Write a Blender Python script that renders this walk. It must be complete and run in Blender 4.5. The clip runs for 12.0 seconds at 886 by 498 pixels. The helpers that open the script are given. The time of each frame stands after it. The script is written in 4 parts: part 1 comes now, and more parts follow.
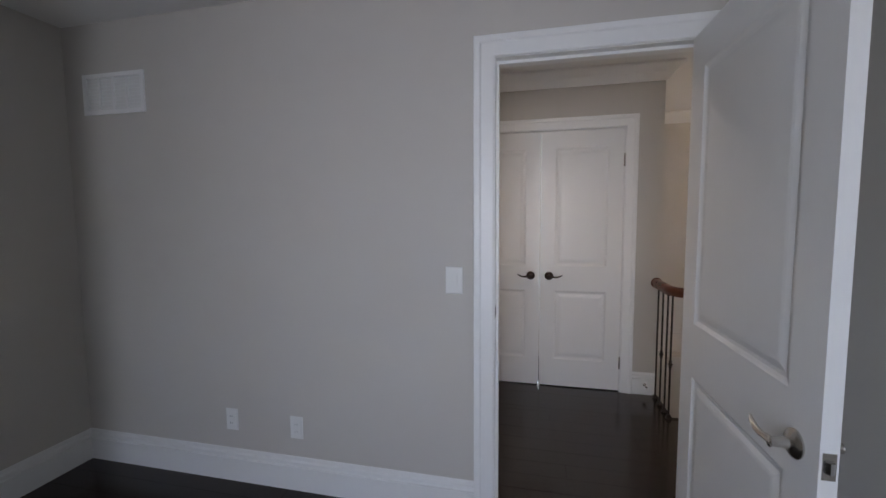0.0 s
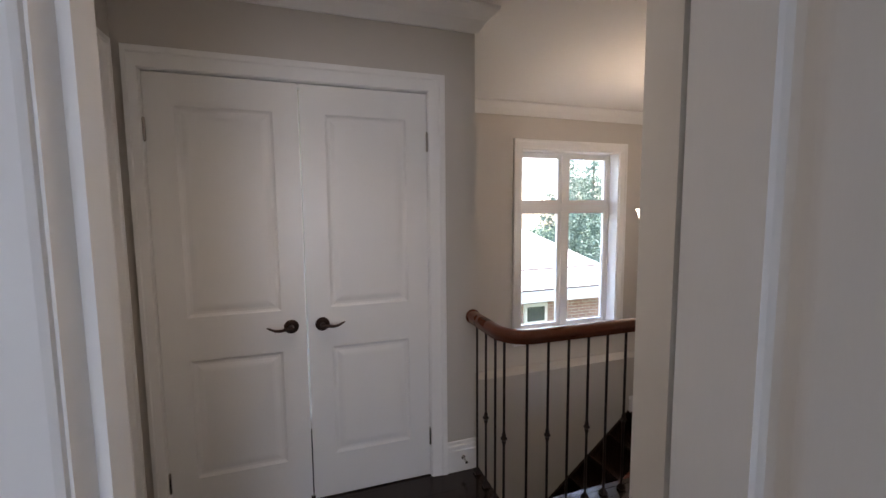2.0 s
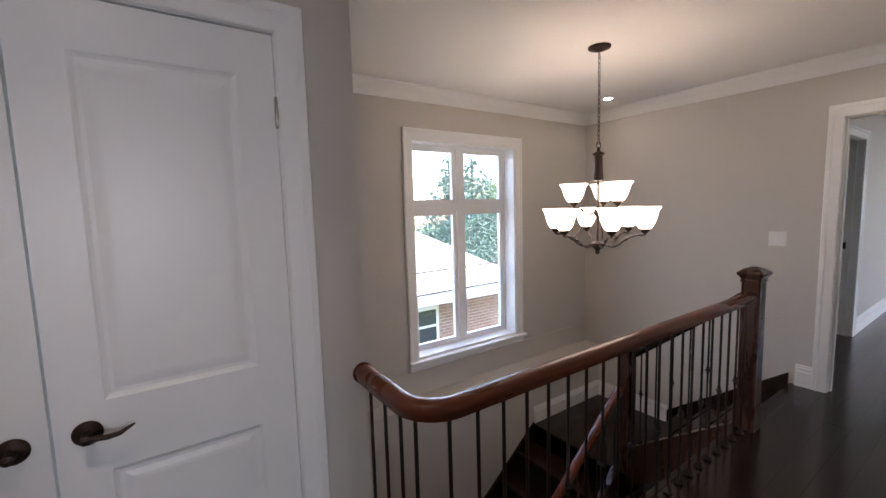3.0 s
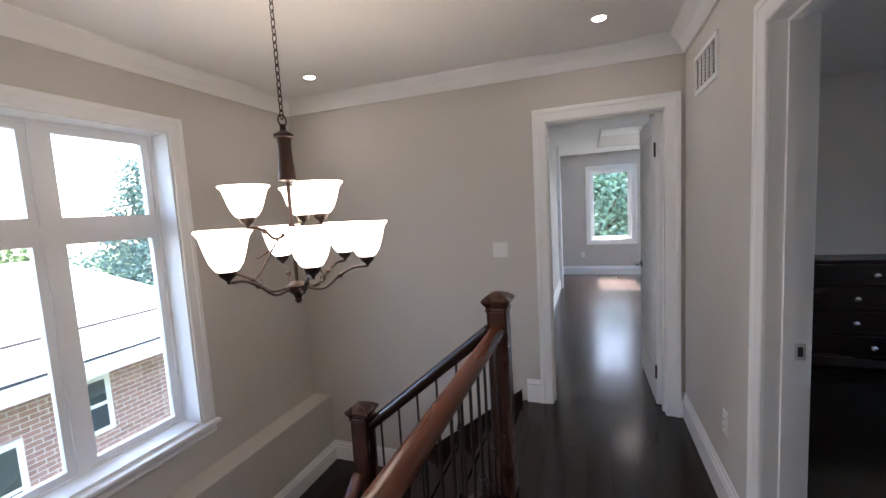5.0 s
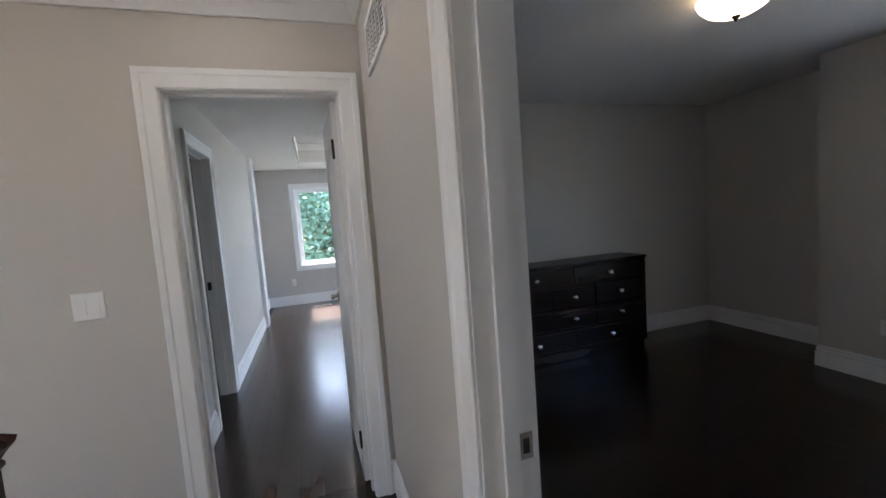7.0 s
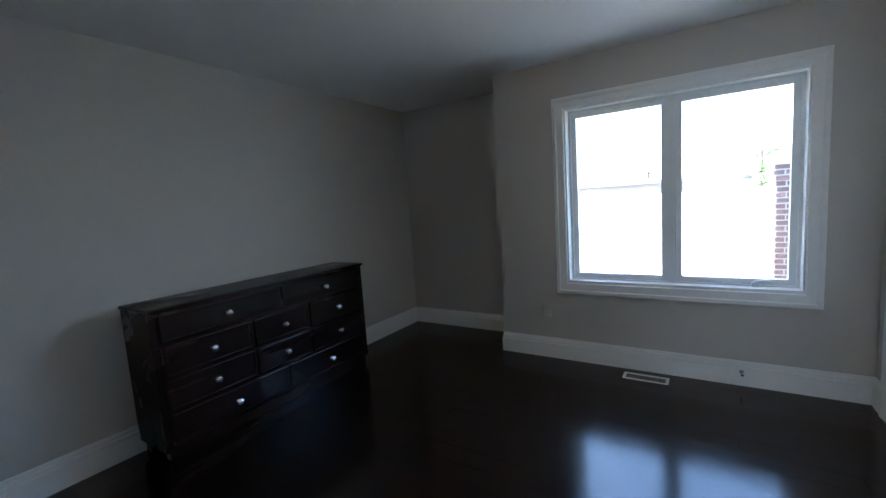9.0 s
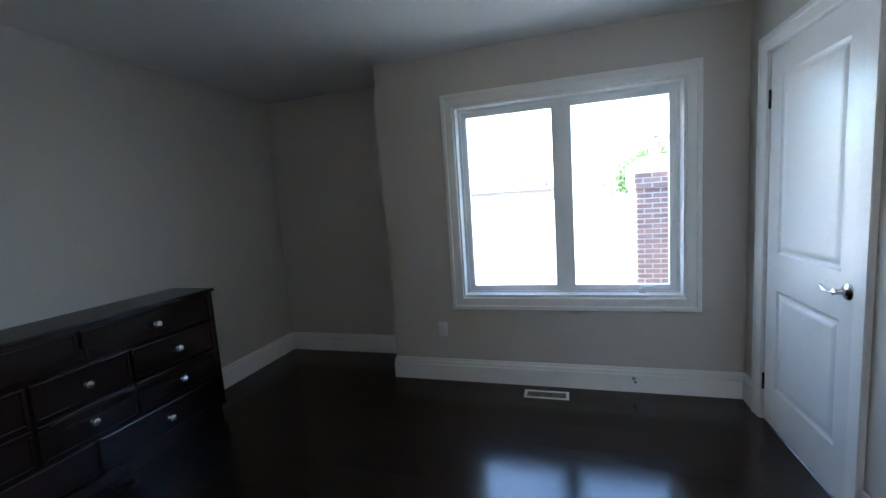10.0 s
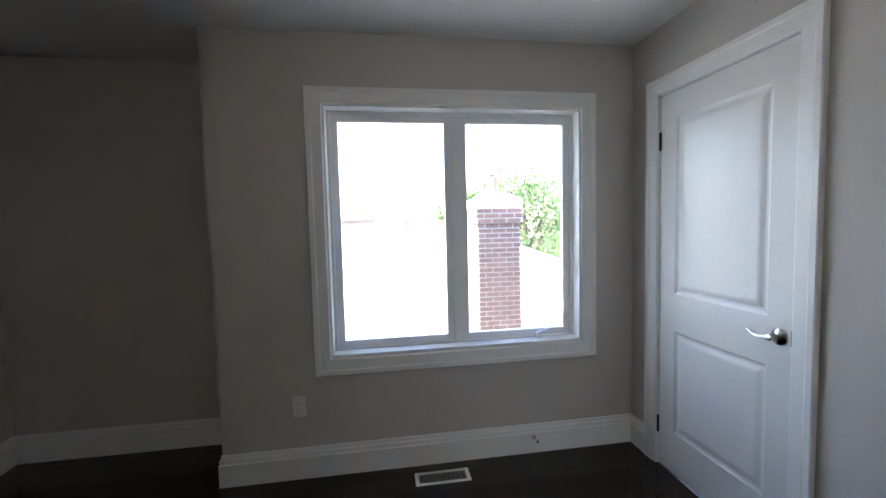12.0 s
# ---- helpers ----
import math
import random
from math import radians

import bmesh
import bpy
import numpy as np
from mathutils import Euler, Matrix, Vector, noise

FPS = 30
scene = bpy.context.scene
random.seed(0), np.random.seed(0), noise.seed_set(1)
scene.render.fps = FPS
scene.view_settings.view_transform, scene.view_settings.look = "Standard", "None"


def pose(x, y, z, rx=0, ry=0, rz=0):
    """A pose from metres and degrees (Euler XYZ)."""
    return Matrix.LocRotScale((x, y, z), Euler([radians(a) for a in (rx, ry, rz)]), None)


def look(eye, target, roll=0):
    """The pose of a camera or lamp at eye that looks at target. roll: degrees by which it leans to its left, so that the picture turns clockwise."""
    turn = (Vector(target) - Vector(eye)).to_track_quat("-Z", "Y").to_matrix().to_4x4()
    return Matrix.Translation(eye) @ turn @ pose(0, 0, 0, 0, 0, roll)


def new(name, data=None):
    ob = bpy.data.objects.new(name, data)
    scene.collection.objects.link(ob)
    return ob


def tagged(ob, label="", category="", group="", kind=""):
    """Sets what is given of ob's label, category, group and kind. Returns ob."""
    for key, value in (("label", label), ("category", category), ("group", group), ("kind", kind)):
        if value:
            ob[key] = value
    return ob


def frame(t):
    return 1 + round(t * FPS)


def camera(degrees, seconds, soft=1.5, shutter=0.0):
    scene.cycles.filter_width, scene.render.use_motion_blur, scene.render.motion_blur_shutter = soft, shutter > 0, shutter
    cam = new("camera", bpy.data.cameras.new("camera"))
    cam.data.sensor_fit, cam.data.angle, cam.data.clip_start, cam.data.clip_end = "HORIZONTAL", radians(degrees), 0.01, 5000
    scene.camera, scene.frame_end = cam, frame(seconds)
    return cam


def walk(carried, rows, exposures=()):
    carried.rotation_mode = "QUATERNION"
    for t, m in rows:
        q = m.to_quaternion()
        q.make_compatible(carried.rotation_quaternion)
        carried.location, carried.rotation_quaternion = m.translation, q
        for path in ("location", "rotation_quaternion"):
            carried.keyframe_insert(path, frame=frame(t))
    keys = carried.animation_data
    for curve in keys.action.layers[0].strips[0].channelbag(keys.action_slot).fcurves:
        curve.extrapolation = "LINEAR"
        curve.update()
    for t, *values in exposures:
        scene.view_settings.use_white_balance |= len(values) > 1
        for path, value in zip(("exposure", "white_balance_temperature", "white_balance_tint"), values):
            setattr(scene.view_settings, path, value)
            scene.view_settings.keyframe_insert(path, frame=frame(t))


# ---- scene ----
cam = camera(94.7, 12.0)
PATH = [
    (0, (0.966, 0.88, 1.384), (0.519, 2.823, 1.225), -0.4),
    (0.5, (0.937, 1.185, 1.4), (0.764, 3.17, 1.217), -0.3),
    (1, (0.945, 1.514, 1.406), (1.044, 3.502, 1.214), -0.2),
    (1.5, (0.973, 1.854, 1.412), (1.331, 3.814, 1.231), -0.3),
    (2, (1.015, 2.179, 1.449), (1.638, 4.071, 1.264), -0.5),
    (2.5, (1.118, 2.488, 1.461), (1.983, 4.283, 1.285), -1.0),
    (2.7, (1.18, 2.635, 1.473), (2.146, 4.376, 1.283), -1.2),
    (4.3, (1.925, 3.279, 1.493), (3.598, 4.353, 1.281), -3.2),
    (4.4, (1.997, 3.318, 1.485), (3.698, 4.347, 1.269), -3.1),
    (4.5, (2.017, 3.324, 1.477), (3.761, 4.281, 1.271), -3.1),
    (5, (2.331, 3.357, 1.483), (4.204, 4.032, 1.29), -3.3),
    (5.5, (2.622, 3.353, 1.479), (4.577, 3.74, 1.314), -3.3),
    (6, (2.875, 3.301, 1.464), (4.868, 3.344, 1.299), -2.9),
    (6.5, (3.095, 3.196, 1.443), (5.065, 2.896, 1.267), -3.2),
    (7, (3.281, 3.066, 1.43), (5.183, 2.469, 1.26), -4.3),
    (7.5, (3.423, 2.969, 1.432), (5.192, 2.055, 1.25), -4.6),
    (7.7, (3.513, 2.911, 1.478), (5.233, 1.908, 1.285), -4.1),
    (9.3, (3.964, 2.529, 1.362), (4.862, 0.757, 1.125), -3.9),
    (9.5, (4.0, 2.45, 1.371), (4.795, 0.631, 1.126), -3.9),
    (10, (4.09, 2.216, 1.381), (4.67, 0.316, 1.148), -3.9),
    (10.5, (4.203, 1.99, 1.385), (4.577, 0.036, 1.176), -3.4),
    (11, (4.312, 1.793, 1.386), (4.474, -0.193, 1.209), -2.8),
    (11.5, (4.421, 1.635, 1.381), (4.357, -0.358, 1.235), -2.3),
    (12, (4.551, 1.59, 1.388), (4.247, -0.382, 1.262), -1.4),
]
EXPOSURES = [(0, 3.68, 6850, 17.5), (1.5, 3.52, 7150, 19.5), (2.5, 3.54, 6800, 20), (4.5, 3.67, 6300, 17), (6.5, 3.67, 6150, 12), (7.5, 3.72, 6100, 11), (9.5, 4.05, 5600, 4), (12, 4.0, 6350, 10)]
walk(cam, [(t, look(eye, target, roll)) for t, eye, target, roll in PATH], EXPOSURES)

# world and sun
world = bpy.data.worlds.new("world")
scene.world = world
world.use_nodes = True
wn = world.node_tree.nodes
sky = wn.new("ShaderNodeTexSky")
sky.sky_type, sky.sun_disc = "NISHITA", False
sky.sun_elevation, sky.sun_rotation = radians(50), radians(88)
sky.dust_density = 1.2
world.node_tree.links.new(sky.outputs[0], wn["Background"].inputs[0])
wn["Background"].inputs[1].default_value = 0.15
sun_data = bpy.data.lights.new("sun", "SUN")
sun_data.energy, sun_data.angle, sun_data.color = 2.8, radians(0.5), (1.0, 0.95, 0.87)
sun = new("sun", sun_data)
sun.matrix_world = look((20, 3.2, 12.0), (9.9, 2.8, 0))

# area lamp added at the unseen window_2, standing in for sky light
sky_data = bpy.data.lights.new("sky_fill_lamp", "AREA")
sky_data.shape, sky_data.size, sky_data.size_y = "RECTANGLE", 0.96, 1.33
sky_data.energy, sky_data.color, sky_data.spread = 1.0, (0.73, 0.84, 1.0), radians(115)
sky_fill = new("sky_fill_lamp", sky_data)
sky_fill.matrix_world = look((0.8, -0.66, 1.345), (0.7, 2.6, 1.15))


# materials
def material(name, color, rough=0.5, metal=0.0, bump=0.0, scale=40.0, vary=0.06, spec=0.5, emit=0.0, emit_color=None, stretch=(1, 1, 1), coat=0.0, random_piece=0.0):
    m = bpy.data.materials.new(name)
    m.use_nodes = True
    nodes, links = m.node_tree.nodes, m.node_tree.links
    b = nodes["Principled BSDF"]
    b.inputs["Roughness"].default_value, b.inputs["Metallic"].default_value = rough, metal
    b.inputs["Specular IOR Level"].default_value = spec
    b.inputs["Coat Weight"].default_value = coat
    co = nodes.new("ShaderNodeTexCoord")
    mp = nodes.new("ShaderNodeMapping")
    mp.inputs["Scale"].default_value = stretch
    links.new(co.outputs["Object"], mp.inputs[0])
    big, fine = nodes.new("ShaderNodeTexNoise"), nodes.new("ShaderNodeTexNoise")
    big.inputs["Scale"].default_value, big.inputs["Detail"].default_value = 1.3, 3
    fine.inputs["Scale"].default_value, fine.inputs["Detail"].default_value = scale, 5
    for n in (big, fine):
        links.new(mp.outputs[0], n.inputs[0])
    add = nodes.new("ShaderNodeMath")
    add.operation = "ADD"
    links.new(big.outputs[0], add.inputs[0])
    links.new(fine.outputs[0], add.inputs[1])
    last = add
    if random_piece:
        info = nodes.new("ShaderNodeObjectInfo")
        mul = nodes.new("ShaderNodeMath")
        mul.operation = "MULTIPLY_ADD"
        mul.inputs[1].default_value = random_piece
        links.new(info.outputs["Random"], mul.inputs[0])
        links.new(add.outputs[0], mul.inputs[2])
        last = mul
    ramp = nodes.new("ShaderNodeMapRange")
    ramp.inputs[1].default_value, ramp.inputs[2].default_value = 0.5, 1.5 + random_piece
    ramp.inputs[3].default_value, ramp.inputs[4].default_value = 1 - vary, 1 + vary
    links.new(last.outputs[0], ramp.inputs[0])
    mix = nodes.new("ShaderNodeVectorMath")
    mix.operation = "SCALE"
    mix.inputs[0].default_value = color[:3]
    links.new(ramp.outputs[0], mix.inputs["Scale"])
    links.new(mix.outputs[0], b.inputs["Base Color"])
    rr = nodes.new("ShaderNodeMapRange")
    rr.inputs[1].default_value, rr.inputs[2].default_value = 0.3, 0.7
    rr.inputs[3].default_value, rr.inputs[4].default_value = rough * 0.9, min(1, rough * 1.12)
    links.new(big.outputs[0], rr.inputs[0])
    links.new(rr.outputs[0], b.inputs["Roughness"])
    if bump:
        bp = nodes.new("ShaderNodeBump")
        bp.inputs["Strength"].default_value, bp.inputs["Distance"].default_value = bump, 0.002
        links.new(fine.outputs[0], bp.inputs["Height"])
        links.new(bp.outputs[0], b.inputs["Normal"])
    if emit:
        b.inputs["Emission Color"].default_value = (*(emit_color or color)[:3], 1)
        b.inputs["Emission Strength"].default_value = emit
    return m


PAINT = material("wall_paint", (0.57, 0.54, 0.50), 0.6, bump=0.12, scale=260, vary=0.02, spec=0.3)
CEIL = material("ceiling_paint", (0.80, 0.79, 0.77), 0.85, bump=0.3, scale=300, vary=0.02, spec=0.2)
TRIM = material("trim_paint", (0.83, 0.83, 0.82), 0.35, vary=0.015)
DOORP = material("door_paint", (0.80, 0.80, 0.79), 0.33, bump=0.02, scale=60, vary=0.015, stretch=(6, 6, 0.6))
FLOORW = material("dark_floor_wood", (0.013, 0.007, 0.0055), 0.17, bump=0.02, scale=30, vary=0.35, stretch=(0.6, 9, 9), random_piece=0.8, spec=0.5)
# same floor wood, browner and lightened so the sun patch reads brighter
FLOORFAR = material("sun_lightened_floor_wood", (0.040, 0.021, 0.015), 0.22, bump=0.02, scale=30, vary=0.35, stretch=(0.6, 9, 9), random_piece=0.8, spec=0.5)
GAP = material("floor_joint", (0.008, 0.006, 0.005), 0.5)
STAIRW = material("stained_oak", (0.115, 0.030, 0.012), 0.28, bump=0.08, scale=45, vary=0.28, stretch=(1.2, 5, 5), coat=0.05, spec=0.4)
TREADW = material("dark_tread_wood", (0.020, 0.010, 0.007), 0.2, bump=0.1, scale=30, vary=0.35, stretch=(0.8, 6, 6))
NEWELW = material("stained_newel_oak", (0.042, 0.015, 0.009), 0.28, bump=0.15, scale=30, vary=0.5, stretch=(8, 8, 0.8), coat=0.3)
IRON = material("wrought_iron", (0.035, 0.028, 0.026), 0.42, metal=0.7, bump=0.2, scale=120, vary=0.2)
BRONZE = material("oil_rubbed_bronze", (0.032, 0.018, 0.014), 0.42, metal=0.6, bump=0.1, scale=60, vary=0.3)
NICKEL = material("satin_nickel", (0.55, 0.52, 0.48), 0.25, metal=1.0, vary=0.04)
CRYSTAL = material("cut_crystal", (0.9, 0.9, 0.93), 0.08, metal=0.8, vary=0.02, spec=0.9)
CHROME = material("polished_chrome", (0.75, 0.75, 0.76), 0.1, metal=1.0, vary=0.02)
PLASTIC = material("white_plastic", (0.78, 0.78, 0.76), 0.35, vary=0.01)
VINYL = material("window_vinyl", (0.82, 0.83, 0.84), 0.35, vary=0.02)
# flat dark colour for shade inside openings, also for black cable and pipe
DARK = material("hole_shade_and_black", (0.03, 0.03, 0.03), 0.8)
ESPRESSO = material("espresso_veneer", (0.012, 0.0045, 0.0036), 0.26, bump=0.06, scale=25, vary=0.4, stretch=(6, 0.6, 6), spec=0.28)
SHADE = material("frosted_glass_lit", (0.9, 0.85, 0.78), 0.4, emit=0.6, emit_color=(1.0, 0.84, 0.67))
BOWL = material("alabaster_glass_lit", (0.9, 0.84, 0.72), 0.4, emit=0.45, emit_color=(1.0, 0.76, 0.48))
LED = material("downlight_lens", (0.9, 0.9, 0.9), 0.4, emit=12.0, emit_color=(1.0, 0.9, 0.8))
BRICKM = material("red_brick", (0.17, 0.09, 0.077), 0.85, bump=0.6, scale=60, vary=0.4, random_piece=0.9)
BRICKWALL = material("brick_wall", (0.30, 0.17, 0.14), 0.88, bump=0.3, scale=30, vary=0.2)
bn, bl_ = BRICKWALL.node_tree.nodes, BRICKWALL.node_tree.links
bt, bc, bmp = bn.new("ShaderNodeTexBrick"), bn.new("ShaderNodeTexCoord"), bn.new("ShaderNodeMapping")
bmp.inputs["Rotation"].default_value = (radians(90), 0, 0)
bt.inputs["Color1"].default_value, bt.inputs["Color2"].default_value, bt.inputs["Mortar"].default_value = (0.34, 0.20, 0.17, 1), (0.27, 0.16, 0.14, 1), (0.50, 0.48, 0.45, 1)
bt.inputs["Scale"].default_value, bt.inputs["Mortar Size"].default_value, bt.inputs["Brick Width"].default_value, bt.inputs["Row Height"].default_value = 1.0, 0.006, 0.21, 0.075
bl_.new(bc.outputs["Object"], bmp.inputs[0])
bl_.new(bmp.outputs[0], bt.inputs[0])
bl_.new(bt.outputs[0], bn["Principled BSDF"].inputs["Base Color"])
MORTAR = material("mortar", (0.55, 0.54, 0.52), 0.9, bump=0.5, scale=90, vary=0.1)
SHINGLE = material("pale_roofing", (0.43, 0.42, 0.41), 0.85, bump=0.5, scale=40, vary=0.1)
SIDING = material("white_fascia", (0.7, 0.7, 0.7), 0.6)
GRASS = material("lawn", (0.06, 0.10, 0.03), 0.9, bump=0.5, scale=20, vary=0.3)
BARK = material("bark", (0.10, 0.07, 0.05), 0.9, bump=0.8, scale=20, vary=0.3)
LEAF = material("leaves", (0.125, 0.19, 0.07), 0.85, vary=0.4, scale=3)
# bluish needle green, lightened to put distance haze into the colour
NEEDLE = material("hazy_spruce_needles", (0.12, 0.19, 0.155), 0.9, vary=0.4, scale=3)
# leaf green with the blue sky light of the shaded side and haze mixed in
LEAFSKYLIT = material("skylit_leaves", (0.15, 0.24, 0.16), 0.85, vary=0.4, scale=3)
GLASSDARK = material("far_window_glass", (0.05, 0.06, 0.07), 0.1)
CLAY = material("clay_flue", (0.35, 0.16, 0.10), 0.8, vary=0.2)

GLASS = bpy.data.materials.new("pane_glass")
GLASS.use_nodes = True
gb = GLASS.node_tree.nodes["Principled BSDF"]
gb.inputs["Base Color"].default_value = (1, 1, 1, 1)
gb.inputs["Roughness"].default_value, gb.inputs["Transmission Weight"].default_value, gb.inputs["IOR"].default_value = 0.0, 1.0, 1.45


# mesh builders
def box(bm, x0, x1, y0, y1, z0, z1):
    v = [bm.verts.new((x, y, z)) for x in (x0, x1) for y in (y0, y1) for z in (z0, z1)]
    for f in ((0, 1, 3, 2), (4, 6, 7, 5), (0, 4, 5, 1), (2, 3, 7, 6), (0, 2, 6, 4), (1, 5, 7, 3)):
        bm.faces.new([v[i] for i in f])
    return bm


def rings(bm, rows, closed_ends=True):
    vs = [[bm.verts.new(p) for p in row] for row in rows]
    n = len(vs[0])
    for a, b in zip(vs, vs[1:]):
        for i in range(n):
            bm.faces.new((a[i], a[(i + 1) % n], b[(i + 1) % n], b[i]))
    if closed_ends:
        bm.faces.new(vs[0][::-1])
        bm.faces.new(vs[-1])
    return bm


def lathe(bm, rows, cx=0.0, cy=0.0, seg=20, closed=True):
    return rings(bm, [[(cx + r * math.cos(2 * math.pi * i / seg), cy + r * math.sin(2 * math.pi * i / seg), z) for i in range(seg)] for r, z in rows], closed)


def squares(bm, rows, cx=0.0, cy=0.0):
    return rings(bm, [[(cx - h, cy - h, z), (cx + h, cy - h, z), (cx + h, cy + h, z), (cx - h, cy + h, z)] for h, z in rows])


def tube(bm, pts, r, seg=8, flat=1.0, up=(0, 0, 1), ends=True):
    pts = [Vector(p) for p in pts]
    radii = r if isinstance(r, (list, tuple)) else [r] * len(pts)
    rows = []
    for i, p in enumerate(pts):
        t = (pts[min(i + 1, len(pts) - 1)] - pts[max(i - 1, 0)]).normalized()
        u = Vector(up) if abs(t.dot(Vector(up))) < 0.95 else Vector((1, 0, 0))
        side = t.cross(u).normalized()
        top = side.cross(t)
        rows.append([p + side * radii[i] * math.cos(2 * math.pi * k / seg) + top * radii[i] * flat * math.sin(2 * math.pi * k / seg) for k in range(seg)])
    return rings(bm, rows, ends)


def sweep(bm, path, profile, normal=(0, 0, 1), flip=False):
    """Mitred run of a closed profile (away from the path, along the normal) in a plane."""
    pts, n = [Vector(p) for p in path], Vector(normal)
    rows = []
    for i, p in enumerate(pts):
        dirs = []
        if i:
            dirs.append((p - pts[i - 1]).normalized())
        if i < len(pts) - 1:
            dirs.append((pts[i + 1] - p).normalized())
        sides = [n.cross(d) * (-1 if flip else 1) for d in dirs]
        m = sum(sides, Vector()).normalized()
        m = m / m.dot(sides[0])
        rows.append([p + m * u + n * v for u, v in profile])
    return rings(bm, rows)


def move(bm, m):
    bmesh.ops.transform(bm, matrix=m, verts=bm.verts)
    return bm


def mesh_of(name, bm, mat, smooth=False):
    bmesh.ops.recalc_face_normals(bm, faces=bm.faces)
    me = bpy.data.meshes.new(name)
    bm.to_mesh(me)
    bm.free()
    me.materials.append(mat)
    if smooth:
        me.shade_smooth()
        me.set_sharp_from_angle(angle=radians(40))
    return me


def part(name, bm, mat, parent, label="", smooth=False, kind=""):
    ob = new(name, mesh_of(name, bm, mat, smooth))
    ob.parent = parent
    return tagged(ob, label, kind=kind)


def thing(name, at, label, category, group="", turn=0.0, kind=""):
    ob = new(name)
    ob.matrix_world = pose(*at, 0, 0, turn)
    ob.empty_display_size = 0.1
    return tagged(ob, label, category, group, kind)


def structure(name, bm, mat, label, category="wall"):
    return tagged(new(name, mesh_of(name, bm, mat)), label, category, kind="structure")


def B():
    return bmesh.new()


# plan
HY0, HY1 = 2.65, 2.77
X3, X3B = 5.33, 5.45
NY = 5.79
EH = 2.045
DOOR_A = (0.787, 1.595)
DOOR_B = (3.29, 4.05)
ZC, ZH = 2.41, 2.47
LEDGE_Y, LAND = 5.60, -0.74
BOTTOM = -2.8
EDGE_Y = 3.84
HWX = 0.285
SWX = 1.87


def wall(name, axis, a0, a1, t0, t1, z0, z1, holes=(), label="greige painted drywall wall"):
    bm = B()
    cuts = sorted({a0, a1, *(v for h in holes for v in h[:2])})
    levels = sorted({z0, z1, *(min(max(v, z0), z1) for h in holes for v in h[2:])})
    nx, nz = len(cuts) - 1, len(levels) - 1

    def solid(i, j):
        if not (0 <= i < nx and 0 <= j < nz):
            return False
        x, z = (cuts[i] + cuts[i + 1]) / 2, (levels[j] + levels[j + 1]) / 2
        return not any(h[0] < x < h[1] and h[2] < z < h[3] for h in holes)
    made = {}

    def vert(i, j, k):
        if (i, j, k) not in made:
            t = (t0, t1)[k]
            made[i, j, k] = bm.verts.new((cuts[i], t, levels[j]) if axis == "x" else (t, cuts[i], levels[j]))
        return made[i, j, k]
    for i in range(nx):
        for j in range(nz):
            if solid(i, j):
                for k in (0, 1):
                    bm.faces.new([vert(*c, k) for c in ((i, j), (i + 1, j), (i + 1, j + 1), (i, j + 1))])
                for di, dj, p, q in ((-1, 0, (i, j), (i, j + 1)), (1, 0, (i + 1, j), (i + 1, j + 1)), (0, -1, (i, j), (i + 1, j)), (0, 1, (i, j + 1), (i + 1, j + 1))):
                    if not solid(i + di, j + dj):
                        bm.faces.new((vert(*p, 0), vert(*q, 0), vert(*q, 1), vert(*p, 1)))
    return structure(name, bm, PAINT, label)


WA, WZ = (0.3, 1.3), (0.655, 2.035)
WB = (3.366, 4.835)
WN, WNZ = (3.02, 4.20), (0.165, 2.055)
WE, WEZ = (2.56, 3.32), (0.69, 2.07)

wall("wall_hall_south", "x", -1.67, X3B, HY0, HY1, -0.3, 2.6, [(*DOOR_A, -0.018, EH), (*DOOR_B, -0.018, EH)])
wall("wall_bedroom_west", "y", -0.85, HY0, -1.67, -1.55, 0, 2.6)
wall("wall_bedroom_window", "x", -1.67, 1.9, -0.85, -0.69, 0, 2.6, [(*WA, *WZ)])
wall("wall_bedroom_east", "y", -0.69, HY0, 1.78, 1.90, 0, 2.6)
# two unseen walls added to keep window light off the west end
wall("wall_bedroom_shade_side", "y", -0.69, 1.75, -0.97, -0.85, 0, 2.6)
wall("wall_bedroom_shade_front", "x", -1.55, -0.97, 1.63, 1.75, 0, 2.6)
wall("wall_closet_side", "y", -0.85, HY0, 2.91, 3.03, 0, 2.6, [(-0.45, 0.305, 0, EH)])
wall("wall_closet_back", "y", -0.85, HY0, 2.25, 2.35, 0, 2.6)
wall("wall_dresser_room_window", "x", 2.91, 5.425, -0.85, -0.69, -0.05, 2.6, [(*WB, *WZ)])
wall("wall_dresser_room_jog", "y", -1.17, -0.85, 5.305, 5.425, 0, 2.6)
wall("wall_dresser_room_recess", "x", 5.305, 6.92, -1.30, -1.17, 0, 2.6)
wall("wall_dresser_room_east", "y", -1.17, HY0, 6.77, 6.92, 0, 2.6)
wall("wall_hall_closet", "x", 0.165, SWX, 4.22, 4.34, -0.3, 2.6, [(0.375, 1.610, -0.018, EH)])
wall("wall_stair_west", "y", 4.34, NY, SWX - 0.12, SWX, BOTTOM, 2.6)
wall("wall_stair_north", "x", SWX - 0.12, X3B, NY, NY + 0.2, 0.07, 2.6, [(*WN, *WNZ)])
wall("wall_stair_north_lower", "x", SWX - 0.12, X3B, NY - 0.01, NY + 0.2, BOTTOM, 0.07)
wall("wall_stair_ledge", "x", SWX, X3, LEDGE_Y, NY - 0.01, BOTTOM, -0.14, label="greige half wall ledge beside the stairs")
wall("wall_hall_east", "y", HY1, NY, X3, X3B, BOTTOM, 2.6, [(2.885, 3.63, -0.018, EH)])
